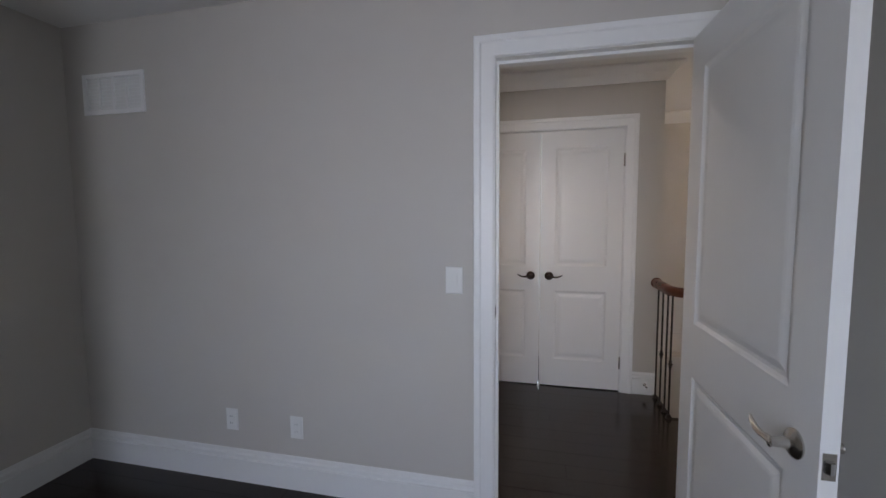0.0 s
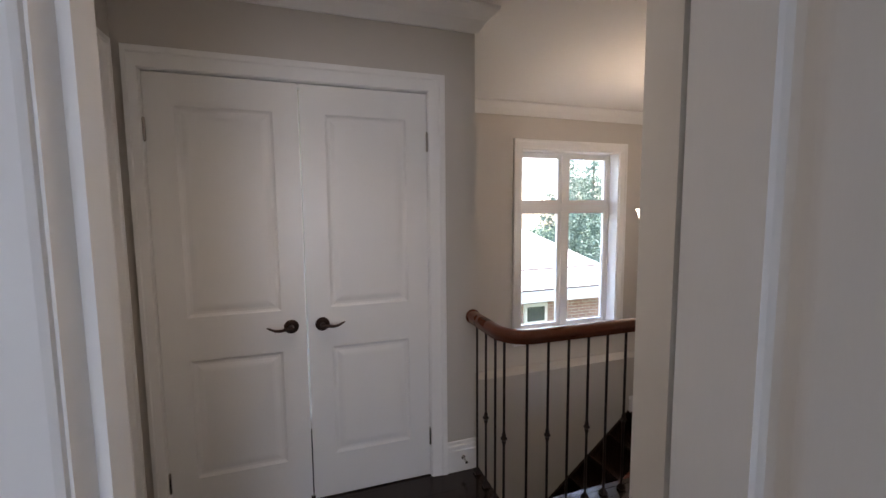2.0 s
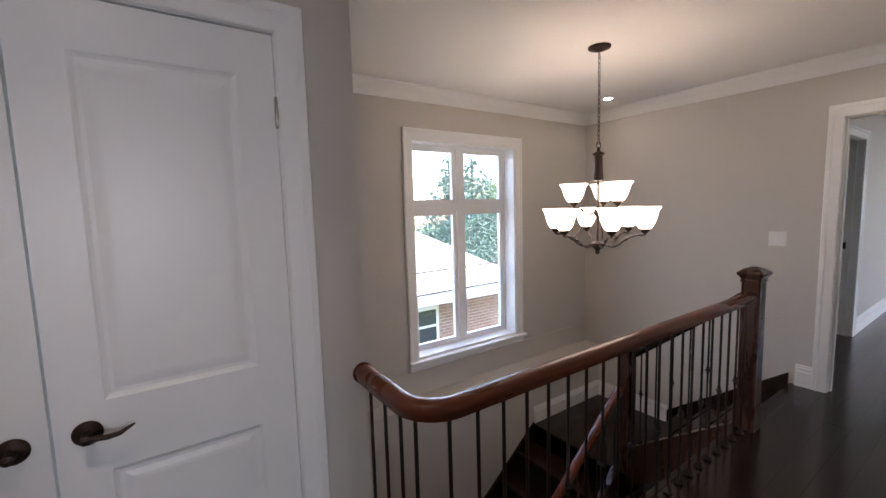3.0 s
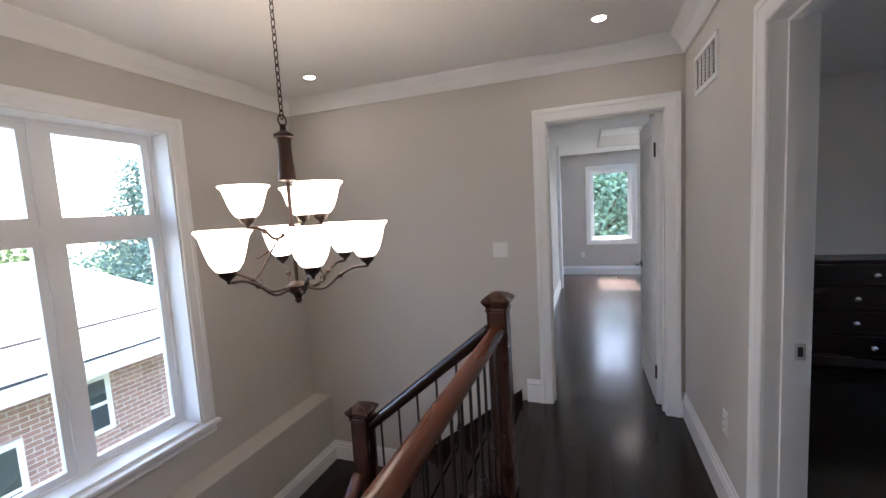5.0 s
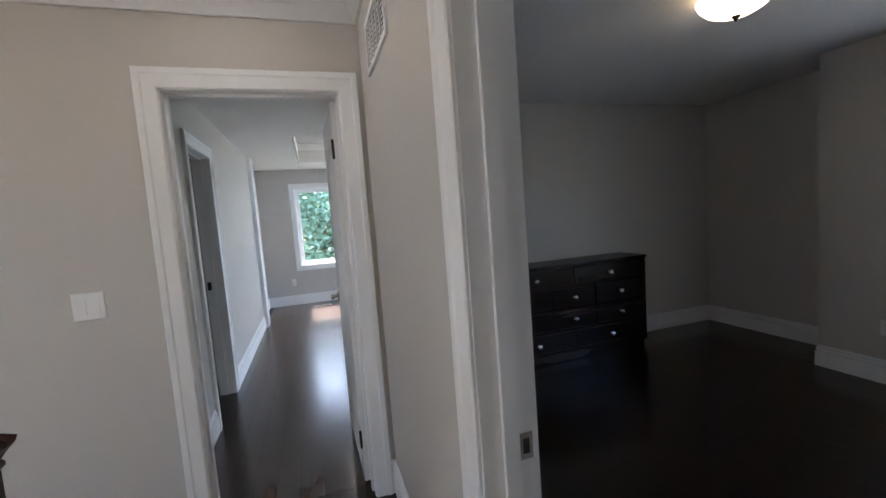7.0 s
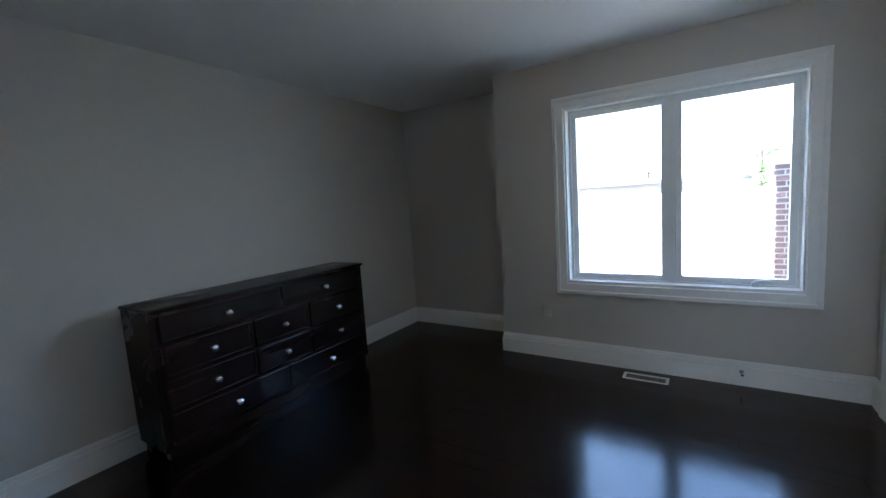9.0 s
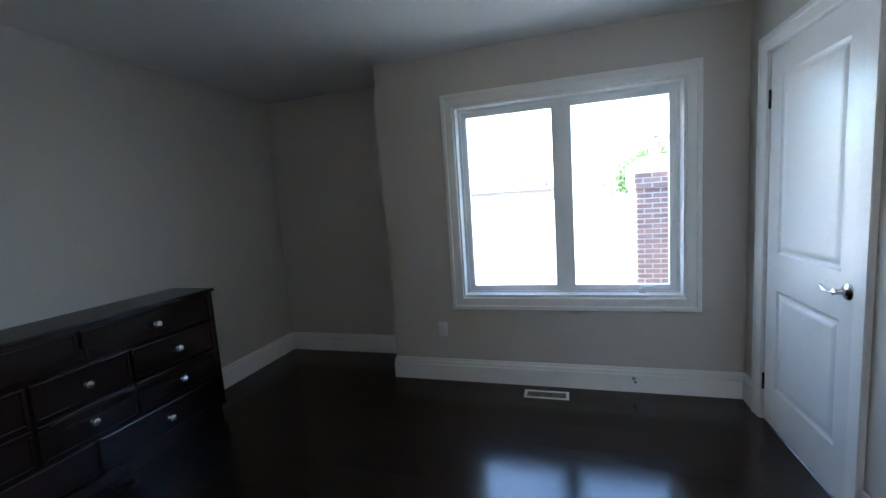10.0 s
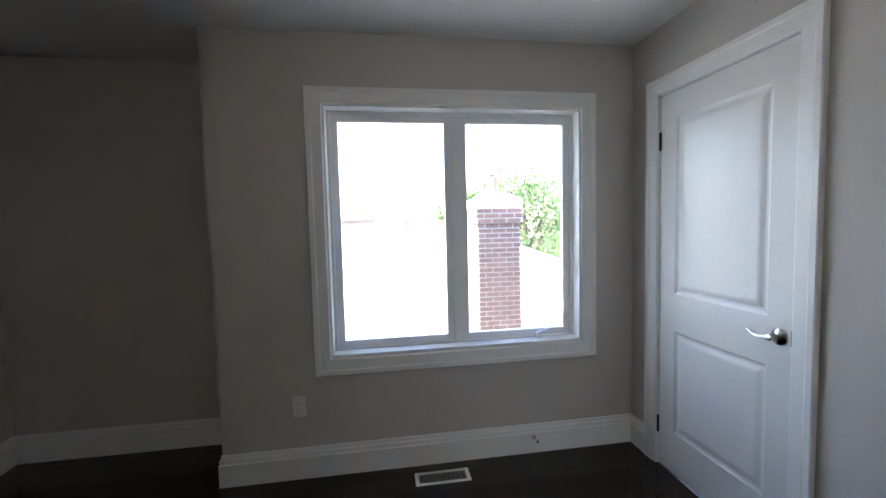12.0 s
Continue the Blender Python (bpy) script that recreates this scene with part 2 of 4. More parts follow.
wall("wall_hall_west", "y", HY1, 4.22, 0.165, HWX, -0.018, 2.6, [(3.30, 4.075, -0.018, EH)])
wall("wall_closet_interior", "x", 0.1, 1.75, 4.95, 5.05, 0, 2.6)
wall("wall_below_landing", "x", 1.72, X3, 3.60, 3.72, BOTTOM, -0.3)
wall("wall_corridor_north", "x", X3B, 9.62, 3.85, 3.97, 0, 2.9, [(6.55, 7.19, 0, EH)])
wall("wall_corridor_room", "x", 5.9, 7.7, 5.3, 5.4, 0, 2.5)
wall("wall_corridor_room_side", "y", 3.97, 5.3, 5.9, 6.0, 0, 2.5)
wall("wall_corridor_room_far", "y", 3.97, 5.3, 7.6, 7.7, 0, 2.5)
wall("wall_master_north", "x", 9.62, 11.25, 3.93, 4.05, 0, 2.9)
# second east opening and the south opening are for the added windows
wall("wall_master_east", "y", -1.3, 3.93, 11.05, 11.25, 0, 2.9, [(*WE, *WEZ), (-0.6, 1.6, 0.69, 2.07)])
wall("wall_master_south", "x", 6.92, 11.25, -1.42, -1.30, 0, 2.9, [(7.6, 10.4, 0.5, 2.2)])
wall("wall_corridor_south", "x", X3B, 6.92, HY0, HY1, 0, 2.6)
wall("wall_below_west", "y", 3.72, 4.34, SWX - 0.12, SWX, BOTTOM, -0.3)

# ceilings
def slab(name, boxes, mat, label, category):
    bm = B()
    for b in boxes:
        box(bm, *b)
    return structure(name, bm, mat, label, category)


slab("ceiling_bedroom", [(-1.67, 3.03, -1.3, HY0, ZC, 2.58)], CEIL, "white matt painted bedroom ceiling", "ceiling")
slab("ceiling_dresser_room", [(3.03, 6.77, -1.3, HY0, ZC, 2.58)], CEIL, "white matt painted bedroom ceiling", "ceiling")
slab("ceiling_hall", [(0.165, X3, HY1, NY, ZH, 2.6)], CEIL, "white matt painted hall ceiling", "ceiling")
slab("ceiling_master", [(X3B, 8.2, HY1, 5.3, ZC, 2.6), (8.2, 11.05, 3.2, 4.0, ZC, 2.9), (10.25, 11.05, -1.3, 3.2, ZC, 2.9), (6.92, 8.2, -1.3, HY1, ZC, 2.6),
                        (8.2, 10.25, -1.3, 3.2, 2.72, 2.9)], CEIL, "white ceiling with a raised tray in the middle", "ceiling")
slab("trim_tray", [(8.2, 10.246, 3.17, 3.196, ZC + 0.002, 2.6), (10.22, 10.246, -1.3, 3.17, ZC + 0.002, 2.6)], PAINT, "greige painted side of the ceiling tray", "trim")


# trims
def molded(h, t):
    return [(0, 0), (t, 0), (t, h * 0.70), (t * 0.5, h * 0.72), (t * 0.5, h * 0.765), (t * 0.82, h * 0.785), (t * 0.82, h * 0.85), (t * 0.4, h * 0.89), (t * 0.35, h * 0.97), (t * 0.2, h), (0, h)]


def baseboard(path, flip=False, h=0.172, z=0.0):
    bm = sweep(B(), [(x, y, z) for x, y in path], molded(h, 0.018), flip=flip)
    return structure("baseboard", bm, TRIM, "white moulded baseboard along the wall", "baseboard")


CO = 0.088
# the first bends follow the added light-blocking walls
baseboard([(-0.85, -0.69), (-0.85, 1.75), (-1.55, 1.75), (-1.55, HY0), (DOOR_A[0] - CO, HY0)], True)
baseboard([(DOOR_A[1] + CO, HY0), (1.78, HY0), (1.78, -0.69), (-0.85, -0.69)], True)
baseboard([(DOOR_B[1] + CO, HY0), (6.77, HY0), (6.77, -1.17), (5.425, -1.17), (5.425, -0.69), (3.03, -0.69), (3.03, -0.45 - CO)], True)
baseboard([(3.03, 0.305 + CO), (3.03, HY0), (DOOR_B[0] - CO, HY0)], True)
baseboard([(HWX, 3.30 - CO), (HWX, HY1), (DOOR_A[0] - CO, HY1)])
baseboard([(DOOR_A[1] + CO, HY1), (DOOR_B[0] - CO, HY1)])
baseboard([(DOOR_B[1] + CO, HY1), (X3, HY1), (X3, 2.885 - CO)])
baseboard([(X3, 3.63 + CO), (X3, EDGE_Y - 0.02)])
baseboard([(1.610 + CO, 4.22), (SWX, 4.22)], True)
baseboard([(X3, 4.80), (X3, LEDGE_Y), (4.25, LEDGE_Y)], z=LAND)
baseboard([(X3B, 3.85), (6.55 - CO, 3.85)], True)
baseboard([(7.19 + CO, 3.85), (9.55, 3.85)], True)
baseboard([(9.8, 3.93), (11.05, 3.93), (11.05, -1.3)], True)
baseboard([(X3B, HY1), (6.92, HY1)])
structure("trim_column", box(B(), 9.55, 9.80, 3.80, 3.93, 0, ZC), TRIM, "white painted wall end casing in the far room", "trim")

crown = [(0, 0), (0.008, 0), (0.014, -0.012 + 0.012), (0.03, 0.022), (0.05, 0.05), (0.085, 0.08), (0.10, 0.095), (0.10, 0.11), (0, 0.11)]
bm = sweep(B(), [(SWX, NY, ZH - 0.11), (X3, NY, ZH - 0.11), (X3, HY1, ZH - 0.11), (HWX, HY1, ZH - 0.11), (HWX, 4.22, ZH - 0.11), (SWX, 4.22, ZH - 0.11), (SWX, NY, ZH - 0.11)], crown, flip=True)
structure("trim_crown", bm, TRIM, "white crown moulding under the hall ceiling", "trim")

CASE = [(0, 0), (0, 0.012), (0.006, 0.016), (0.055, 0.019), (0.062, 0.024), (CO - 0.004, 0.024), (CO, 0.018), (CO, 0)]


def casing(parent, a0, a1, z1, at, axis, out, z0=None):
    """Casing round an opening on the wall face at `at`, standing out by the sign `out`."""
    P = (lambda a, z: (a, at, z)) if axis == "x" else (lambda a, z: (at, a, z))
    n = Vector((0, out, 0)) if axis == "x" else Vector((out, 0, 0))
    zb = 0 if z0 is None else z0
    path = [P(a0, zb), P(a0, z1), P(a1, z1), P(a1, zb)]
    bm = B()
    up = Vector((0, 0, 1))
    side = n.cross(up)
    first = (Vector(P(a1, 0)) - Vector(P(a0, 0))).normalized()
    flip = side.dot(first) > 0
    if z0 is None:
        sweep(bm, path, CASE, n, flip)
    else:
        rows = []
        for (a, z), (sa, sz) in zip(((a0, z0), (a0, z1), (a1, z1), (a1, z0)), ((-1, -1), (-1, 1), (1, 1), (1, -1))):
            rows.append([Vector(P(a + sa * u, z + sz * u)) + n * v for u, v in CASE])
        vs = [[bm.verts.new(p) for p in row] for row in rows]
        k = len(CASE)
        for i in range(4):
            r, q = vs[i], vs[(i + 1) % 4]
            for j in range(k):
                bm.faces.new((r[j], r[(j + 1) % k], q[(j + 1) % k], q[j]))
    return part("casing", bm, TRIM, parent)


def frame_lining(parent, a0, a1, z1, t0, t1, axis, stop, proud=0.004):
    """The jambs and head that line a door opening, with a stop."""
    bm = B()
    lo, hi = t0 - proud, t1 + proud
    j = 0.002

    def put(p0, p1, q0, q1, s0, s1):
        box(bm, p0, p1, q0, q1, s0, s1) if axis == "x" else box(bm, q0, q1, p0, p1, s0, s1)
    put(a0, a0 + 0.003, lo, hi, 0, z1)
    put(a1 - 0.003, a1, lo, hi, 0, z1)
    put(a0 + 0.003, a1 - 0.003, lo, hi, z1 - 0.003, z1)
    s0, s1 = stop
    put(a0 + 0.003, a0 + 0.015, s0, s1, 0, z1 - 0.003)
    put(a1 - 0.015, a1 - 0.003, s0, s1, 0, z1 - 0.003)
    put(a0 + 0.015, a1 - 0.015, s0, s1, z1 - 0.015, z1 - 0.003)
    return part("jamb", bm, TRIM, parent)


def leaf(parent, w, h=2.03, t=0.035, stile=0.115, z=0.008, label="white painted two-panel door leaf"):
    """A two-panel leaf in x from 0 to w, its thickness in y, as a group under an Empty."""
    ob_bm = B()
    zs = (z, 0.23, 0.785, 0.985, 1.905, z + h)
    box(ob_bm, 0, stile, -t / 2, t / 2, z, z + h)
    box(ob_bm, w - stile, w, -t / 2, t / 2, z, z + h)
    for a, b in ((zs[0], zs[1]), (zs[2], zs[3]), (zs[4], zs[5])):
        box(ob_bm, stile, w - stile, -t / 2, t / 2, a, b)
    body = part("leaf", ob_bm, DOORP, parent, label)
    for a, b in ((zs[1], zs[2]), (zs[3], zs[4])):
        bm = B()
        rows = []
        for inset, d in ((0, 0.0005), (0.005, 0.004), (0.013, 0.0075), (0.024, 0.0078), (0.042, 0.0035), (0.050, 0.0025), (0.054, 0.0022)):
            rows.append([(stile + inset, t / 2 - d, a + inset), (w - stile - inset, t / 2 - d, a + inset), (w - stile - inset, t / 2 - d, b - inset), (stile + inset, t / 2 - d, b - inset)])
        back = [[(x, -y, zz) for x, y, zz in row] for row in rows]
        rings(bm, rows[::-1] + back)
        part("panel", bm, DOORP, body)
    return body


def lever(parent, x, z, side, out, mat=NICKEL, reach=0.105, t=0.035):
    """A wave lever on a round rose at (x, z); side: the way it points in x; out: +1 or -1 in y."""
    m = Matrix.Translation((x, out * t / 2, z)) @ Matrix.Rotation(radians(-90 * out), 4, "X")
    bm = move(lathe(B(), [(0.001, 0), (0.033, 0), (0.034, 0.004), (0.030, 0.009), (0.018, 0.012), (0.013, 0.016), (0.011, 0.045), (0.013, 0.052), (0.001, 0.056)], seg=24), m)
    h = part("door_handle", bm, mat, parent, "lever door handle on a round rose", smooth=True)
    y = out * (t / 2 + 0.046)
    pts = [(x - side * 0.008, y, z), (x + side * 0.02, y, z - 0.001), (x + side * 0.045, y, z - 0.006), (x + side * 0.07, y, z - 0.004), (x + side * 0.09, y, z + 0.006), (x + side * reach, y - out * 0.004, z + 0.012)]
    part("lever", tube(B(), pts, [0.010, 0.010, 0.009, 0.008, 0.006, 0.003], seg=10, flat=0.8), mat, h, smooth=True)
    return h


def hinge(parent, x, y, z, mat=BRONZE):
    bm = lathe(B(), [(0.001, z - 0.05), (0.004, z - 0.05), (0.007, z - 0.045), (0.007, z + 0.045), (0.004, z + 0.05), (0.001, z + 0.05)], x, y, 10)
    return part("hinge", bm, mat, parent, smooth=True)


# door between the first bedroom and the hall, standing open
d1 = thing("door_1", (0, 0, 0), "white two-panel bedroom door standing wide open", "door", kind="structure")
casing(d1, *DOOR_A, EH, HY0, "x", -1)
casing(d1, *DOOR_A, EH, HY1, "x", 1)
frame_lining(d1, *DOOR_A, EH, HY0, HY1, "x", (HY0 + 0.04, HY0 + 0.075))
part("strike_plate", box(B(), DOOR_A[0] + 0.003, DOOR_A[0] + 0.0045, HY0 + 0.004, HY0 + 0.036, 0.932, 0.992), NICKEL, d1)
# no hole is cut: a dark patch gives its shade
part("strike_hole_shade", box(B(), DOOR_A[0] + 0.0046, DOOR_A[0] + 0.0052, HY0 + 0.012, HY0 + 0.027, 0.945, 0.979), DARK, d1)
dl = new("door_leaf")
dl.parent = d1
dl.matrix_local = pose(DOOR_A[1] - 0.046, HY0 - 0.014, 0, 0, 0, -89.5)
b = leaf(dl, 0.80)
lever(b, 0.80 - 0.078, 0.87, -1, -1)
lever(b, 0.80 - 0.078, 0.87, -1, 1)
part("latch_plate", box(B(), 0.80, 0.8015, -0.0125, 0.0125, 0.836, 0.894), NICKEL, b)
part("latch", rings(B(), [[(x, -w, 0.853), (x, w, 0.853), (x, w, 0.877), (x, -w, 0.877)] for x, w in ((0.8015, 0.008), (0.806, 0.008), (0.811, 0.003))]), CHROME, b)
for z in (0.25, 1.05, 1.8):
    hinge(b, -0.002, 0.021, z)

# door between the dresser room and the hall, its leaf folded back against the closet wall
d2 = thing("door_2", (0, 0, 0), "white two-panel bedroom door folded back against the wall", "door", kind="structure")
casing(d2, *DOOR_B, EH, HY0, "x", -1)
casing(d2, *DOOR_B, EH, HY1, "x", 1)
frame_lining(d2, *DOOR_B, EH, HY0, HY1, "x", (HY0 + 0.04, HY0 + 0.075))
part("strike_plate", box(B(), DOOR_B[1] - 0.0045, DOOR_B[1] - 0.003, HY0 + 0.004, HY0 + 0.036, 0.885, 0.945), NICKEL, d2)
# dark patch on the plate for the hole's shade
part("strike_hole_shade", box(B(), DOOR_B[1] - 0.0052, DOOR_B[1] - 0.0046, HY0 + 0.012, HY0 + 0.027, 0.898, 0.932), DARK, d2)
dl = new("door_leaf")
dl.parent = d2
dl.matrix_local = pose(DOOR_B[0] + 0.006, HY0 - 0.012, 0, 0, 0, -98) @ pose(0, 0.0175, 0)
b = leaf(dl, 0.75)
lever(b, 0.75 - 0.062, 0.93, -1, 1)
for z in (0.25, 1.05, 1.8):
    hinge(b, -0.002, -0.021, z)

# door at the hall's end, open into the corridor
d3 = thing("door_3", (0, 0, 0), "white two-panel door open into the far corridor", "door", kind="structure")
casing(d3, 2.885, 3.63, EH, X3, "y", -1)
casing(d3, 2.885, 3.63, EH, X3B, "y", 1)
frame_lining(d3, 2.885, 3.63, EH, X3, X3B, "y", (X3B - 0.075, X3B - 0.04))
dl = new("door_leaf")
dl.parent = d3
dl.matrix_local = pose(X3B + 0.012, 2.891, 0, 0, 0, 1) @ pose(0, 0.0175, 0)
b = leaf(dl, 0.735)
lever(b, 0.735 - 0.062, 0.93, -1, 1)
for z in (0.25, 1.8):
    hinge(b, -0.004, 0.020, z)

# closet door in the dresser room, shut
d4 = thing("door_4", (0, 0, 0), "white two-panel closet door, shut", "door", kind="structure")
casing(d4, -0.45, 0.305, EH, 3.03, "y", 1)
frame_lining(d4, -0.45, 0.305, EH, 2.91, 3.03, "y", (2.95, 2.98))
dl = new("door_leaf")
dl.parent = d4
dl.matrix_local = pose(3.0075, -0.446, 0, 0, 0, 90)
b = leaf(dl, 0.752)
lever(b, 0.752 - 0.062, 0.915, -1, -1, NICKEL)
part("latch_plate", box(B(), 0.736, 0.741, -0.0195, -0.0176, 0.89, 0.95), IRON, b)
for z in (0.23, 1.8):
    hinge(b, -0.001, -0.021, z)

# double closet doors in the hall, shut
d5 = thing("door_5", (0, 0, 0), "pair of white two-panel closet doors, shut", "door", kind="structure")
part("casing", rings(B(), [[(a + sa * u, 4.22 - v, z + sz * u) for u, v in CASE] for a, z, sa, sz in ((0.375, 0, -0.62, 0), (0.375, EH, -0.62, 1), (1.610, EH, 1, 1), (1.610, 0, 1, 0))]), TRIM, d5)
frame_lining(d5, 0.375, 1.610, EH, 4.22, 4.34, "x", (4.265, 4.29))
for x0, s in ((0.380, 1), (1.605, -1)):
    dl = new("door_leaf")
    dl.parent = d5
    dl.matrix_local = pose(x0, 4.2415, 0, 0, 0, 0 if s > 0 else 180)
    b = leaf(dl, 0.609, stile=0.11)
    lever(b, 0.609 - 0.068, 0.905, -1, -s, BRONZE)
    for z in (0.23, 1.8):
        hinge(b, -0.001, -s * 0.021, z, NICKEL)
part("floor_bolt", box(B(), 0.98, 1.0, 4.218, 4.24, 0.002, 0.03), NICKEL, d5)

# door in the hall's west end, shut
d7 = thing("door_7", (0, 0, 0), "white two-panel door in the hall's end wall, shut", "door", kind="structure")
casing(d7, 3.30, 4.075, EH, HWX, "y", 1)
frame_lining(d7, 3.30, 4.075, EH, 0.165, HWX, "y", (0.19, 0.22))
dl = new("door_leaf")
dl.parent = d7
dl.matrix_local = pose(HWX - 0.022, 4.070, 0, 0, 0, -90)
b = leaf(dl, 0.765)
lever(b, 0.765 - 0.062, 0.905, -1, 1, BRONZE)

# doorway in the corridor's north wall
d6 = thing("door_6", (0, 0, 0), "cased doorway with a leaf turned into a dark room", "door", kind="structure")
casing(d6, 6.55, 7.19, EH, 3.85, "x", -1)
frame_lining(d6, 6.55, 7.19, EH, 3.85, 3.97, "x", (3.90, 3.93))
dl = new("door_leaf")
dl.parent = d6
dl.matrix_local = pose(6.57, 3.99, 0, 0, 0, 92)
b = leaf(dl, 0.62)
lever(b, 0.62 - 0.062, 0.93, -1, 1)
part("strike_plate", box(B(), 7.185, 7.187, 3.935, 3.965, 0.93, 1.0), IRON, d6)


# windows
def window(name, label, axis, a0, a1, z0, z1, face, out, depth, cols, transom=None, rail=0.055, mull=0.12, crank=None, stool=False):
    """face: the wall's inner face; out: the sign that points to the room; cols: how many lights across."""
    w = thing(name, (0, 0, 0), label, "window", kind="structure")
    casing(w, a0, a1, z1, face, axis, out, z0)
    glass_at = face - out * depth
    t0, t1 = sorted((glass_at - out * 0.035, glass_at + out * 0.03))
    f0, f1 = sorted((face + out * 0.003, glass_at + out * 0.03))

    def put(bm, p0, p1, s0, s1, q0, q1):
        box(bm, p0, p1, q0, q1, s0, s1) if axis == "x" else box(bm, q0, q1, p0, p1, s0, s1)
    bm = B()
    put(bm, a0, a0 + 0.012, z0, z1, f0, f1)
    put(bm, a1 - 0.012, a1, z0, z1, f0, f1)
    put(bm, a0 + 0.012, a1 - 0.012, z1 - 0.012, z1, f0, f1)
    part("reveal", bm, TRIM, w)
    bm = B()
    put(bm, a0 + 0.012, a1 - 0.012, z0, z0 + 0.02, f0, f1)
    part("window_sill", bm, TRIM, w)
    if stool:
        q0, q1 = sorted((face + out * 0.0245, face + out * 0.060))
        x0, x1 = a0 - CO - 0.012, a1 + CO + 0.012
        part("stool", rings(B(), [[(x0 + i, q0, z), (x1 - i, q0, z), (x1 - i, q1 + d, z), (x0 + i, q1 + d, z)] if out > 0 else [(x0 + i, q0 - d, z), (x1 - i, q0 - d, z), (x1 - i, q1, z), (x0 + i, q1, z)] for i, d, z in ((0.004, -0.004, z0 - 0.024), (0, 0, z0 - 0.018), (0, 0, z0 - 0.004), (0.004, -0.004, z0 + 0.002))]), TRIM, w)
    bm = B()
    fr = 0.03
    put(bm, a0, a0 + fr, z0, z1, t0, t1)
    put(bm, a1 - fr, a1, z0, z1, t0, t1)
    put(bm, a0 + fr, a1 - fr, z1 - fr, z1, t0, t1)
    put(bm, a0 + fr, a1 - fr, z0, z0 + fr, t0, t1)
    bands = [(z0 + fr, z1 - fr)]
    if transom:
        bands = [(z0 + fr, transom[0]), (transom[1], z1 - fr)]
        put(bm, a0 + fr, a1 - fr, *transom, t0, t1)
    gap = mull - 2 * 0.04
    span = (a1 - a0 - 2 * fr - (cols - 1) * gap) / cols
    for c in range(1, cols):
        x = a0 + fr + c * span + (c - 1) * gap
        for s0, s1 in bands:
            put(bm, x, x + gap, s0, s1, t0, t1)
    part("window_frame", bm, VINYL, w)
    g0, g1 = sorted((glass_at - out * 0.02, glass_at + out * 0.018))
    for c in range(cols):
        x0 = a0 + fr + c * (span + gap)
        for s0, s1 in bands:
            r = 0.04
            bm = B()
            put(bm, x0, x0 + r, s0, s1, g0, g1)
            put(bm, x0 + span - r, x0 + span, s0, s1, g0, g1)
            put(bm, x0 + r, x0 + span - r, s1 - r, s1, g0, g1)
            put(bm, x0 + r, x0 + span - r, s0, s0 + r, g0, g1)
            sash = part("sash", bm, VINYL, w)
            bm = B()
            put(bm, x0 + r, x0 + span - r, s0 + r, s1 - r, glass_at - 0.003, glass_at + 0.003)
            pane = part("pane", bm, GLASS, sash)
            pane.visible_shadow = False
    if crank is not None:
        y = glass_at + out * 0.045
        bm = tube(B(), [(crank - 0.045, y, z0 + 0.055), (crank - 0.02, y, z0 + 0.062), (crank + 0.02, y, z0 + 0.06), (crank + 0.045, y, z0 + 0.05)], [0.007, 0.010, 0.010, 0.012], seg=8)
        box(bm, crank + 0.02, crank + 0.06, y - 0.015, y + 0.012, z0 + 0.02, z0 + 0.05)
        part("crank", bm, VINYL, w)
    return w


window("window_1", "white vinyl casement window pair with moulded casing", "x", *WB, *WZ, -0.69, 1, 0.11, 2, mull=0.13, crank=3.57)
window("window_2", "white vinyl casement window pair with moulded casing", "x", *WA, *WZ, -0.69, 1, 0.11, 2, mull=0.13)
window("window_3", "tall white stairwell window of four lights with a transom", "x", *WN, *WNZ, NY, -1, 0.165, 2, transom=(1.452, 1.515), mull=0.14, stool=True)
window("window_4", "narrow white casement window at the corridor's far end", "y", *WE, *WEZ, 11.05, -1, 0.1, 1)

# two windows added out of view to brighten the far room and corridor
window("fill_window_1", "wide white casement window added out of view to light the far room", "y", -0.6, 1.6, 0.69, 2.07, 11.05, -1, 0.1, 2)
window("fill_window_2", "wide white casement window added out of view to light the far room", "x", 7.6, 10.4, 0.5, 2.2, -1.30, 1, 0.08, 3)

# floors
slab("floor", [(0.165, X3B, HY1 - 0.12, EDGE_Y, -0.3, -0.018), (0.165, SWX, EDGE_Y, 4.34, -0.3, -0.018), (-1.67, 6.92, -1.3, HY1 - 0.12, -0.3, -0.018),
               (X3B, 11.25, HY1 - 0.12, 5.4, -0.3, -0.018), (6.92, 11.25, -1.42, HY1 - 0.12, -0.3, -0.018), (0.1, 1.72, 4.34, 5.0, -0.3, -0.018)], GAP, "very dark stained glossy hardwood floor", "floor")
slab("floor_landing", [(4.24, X3, 4.62, LEDGE_Y, LAND - 0.25, LAND)], FLOORW, "dark stained stair landing", "floor")
slab("floor_lower", [(1.72, X3, 3.7, NY, BOTTOM - 0.1, BOTTOM)], FLOORW, "dark floor at the foot of the stairs", "floor")

# stairs
st = thing("staircase", (0, 0, 0), "dark stained oak staircase turning at a landing", "stairs", kind="structure")
for i in range(3):
    y0 = 3.84 + 0.26 * i
    z = -0.185 * (i + 1)
    part("tread", box(B(), 4.34, X3 - 0.002, y0 - 0.0, y0 + 0.285, z - 0.03, z), TREADW, st)
    part("riser", box(B(), 4.34, X3 - 0.002, y0 - 0.012, y0, z, z + 0.185 - (0 if i else 0.03)), TREADW, st)
part("riser", box(B(), 4.34, X3 - 0.002, 4.608, 4.62, LAND, LAND + 0.155), TREADW, st)
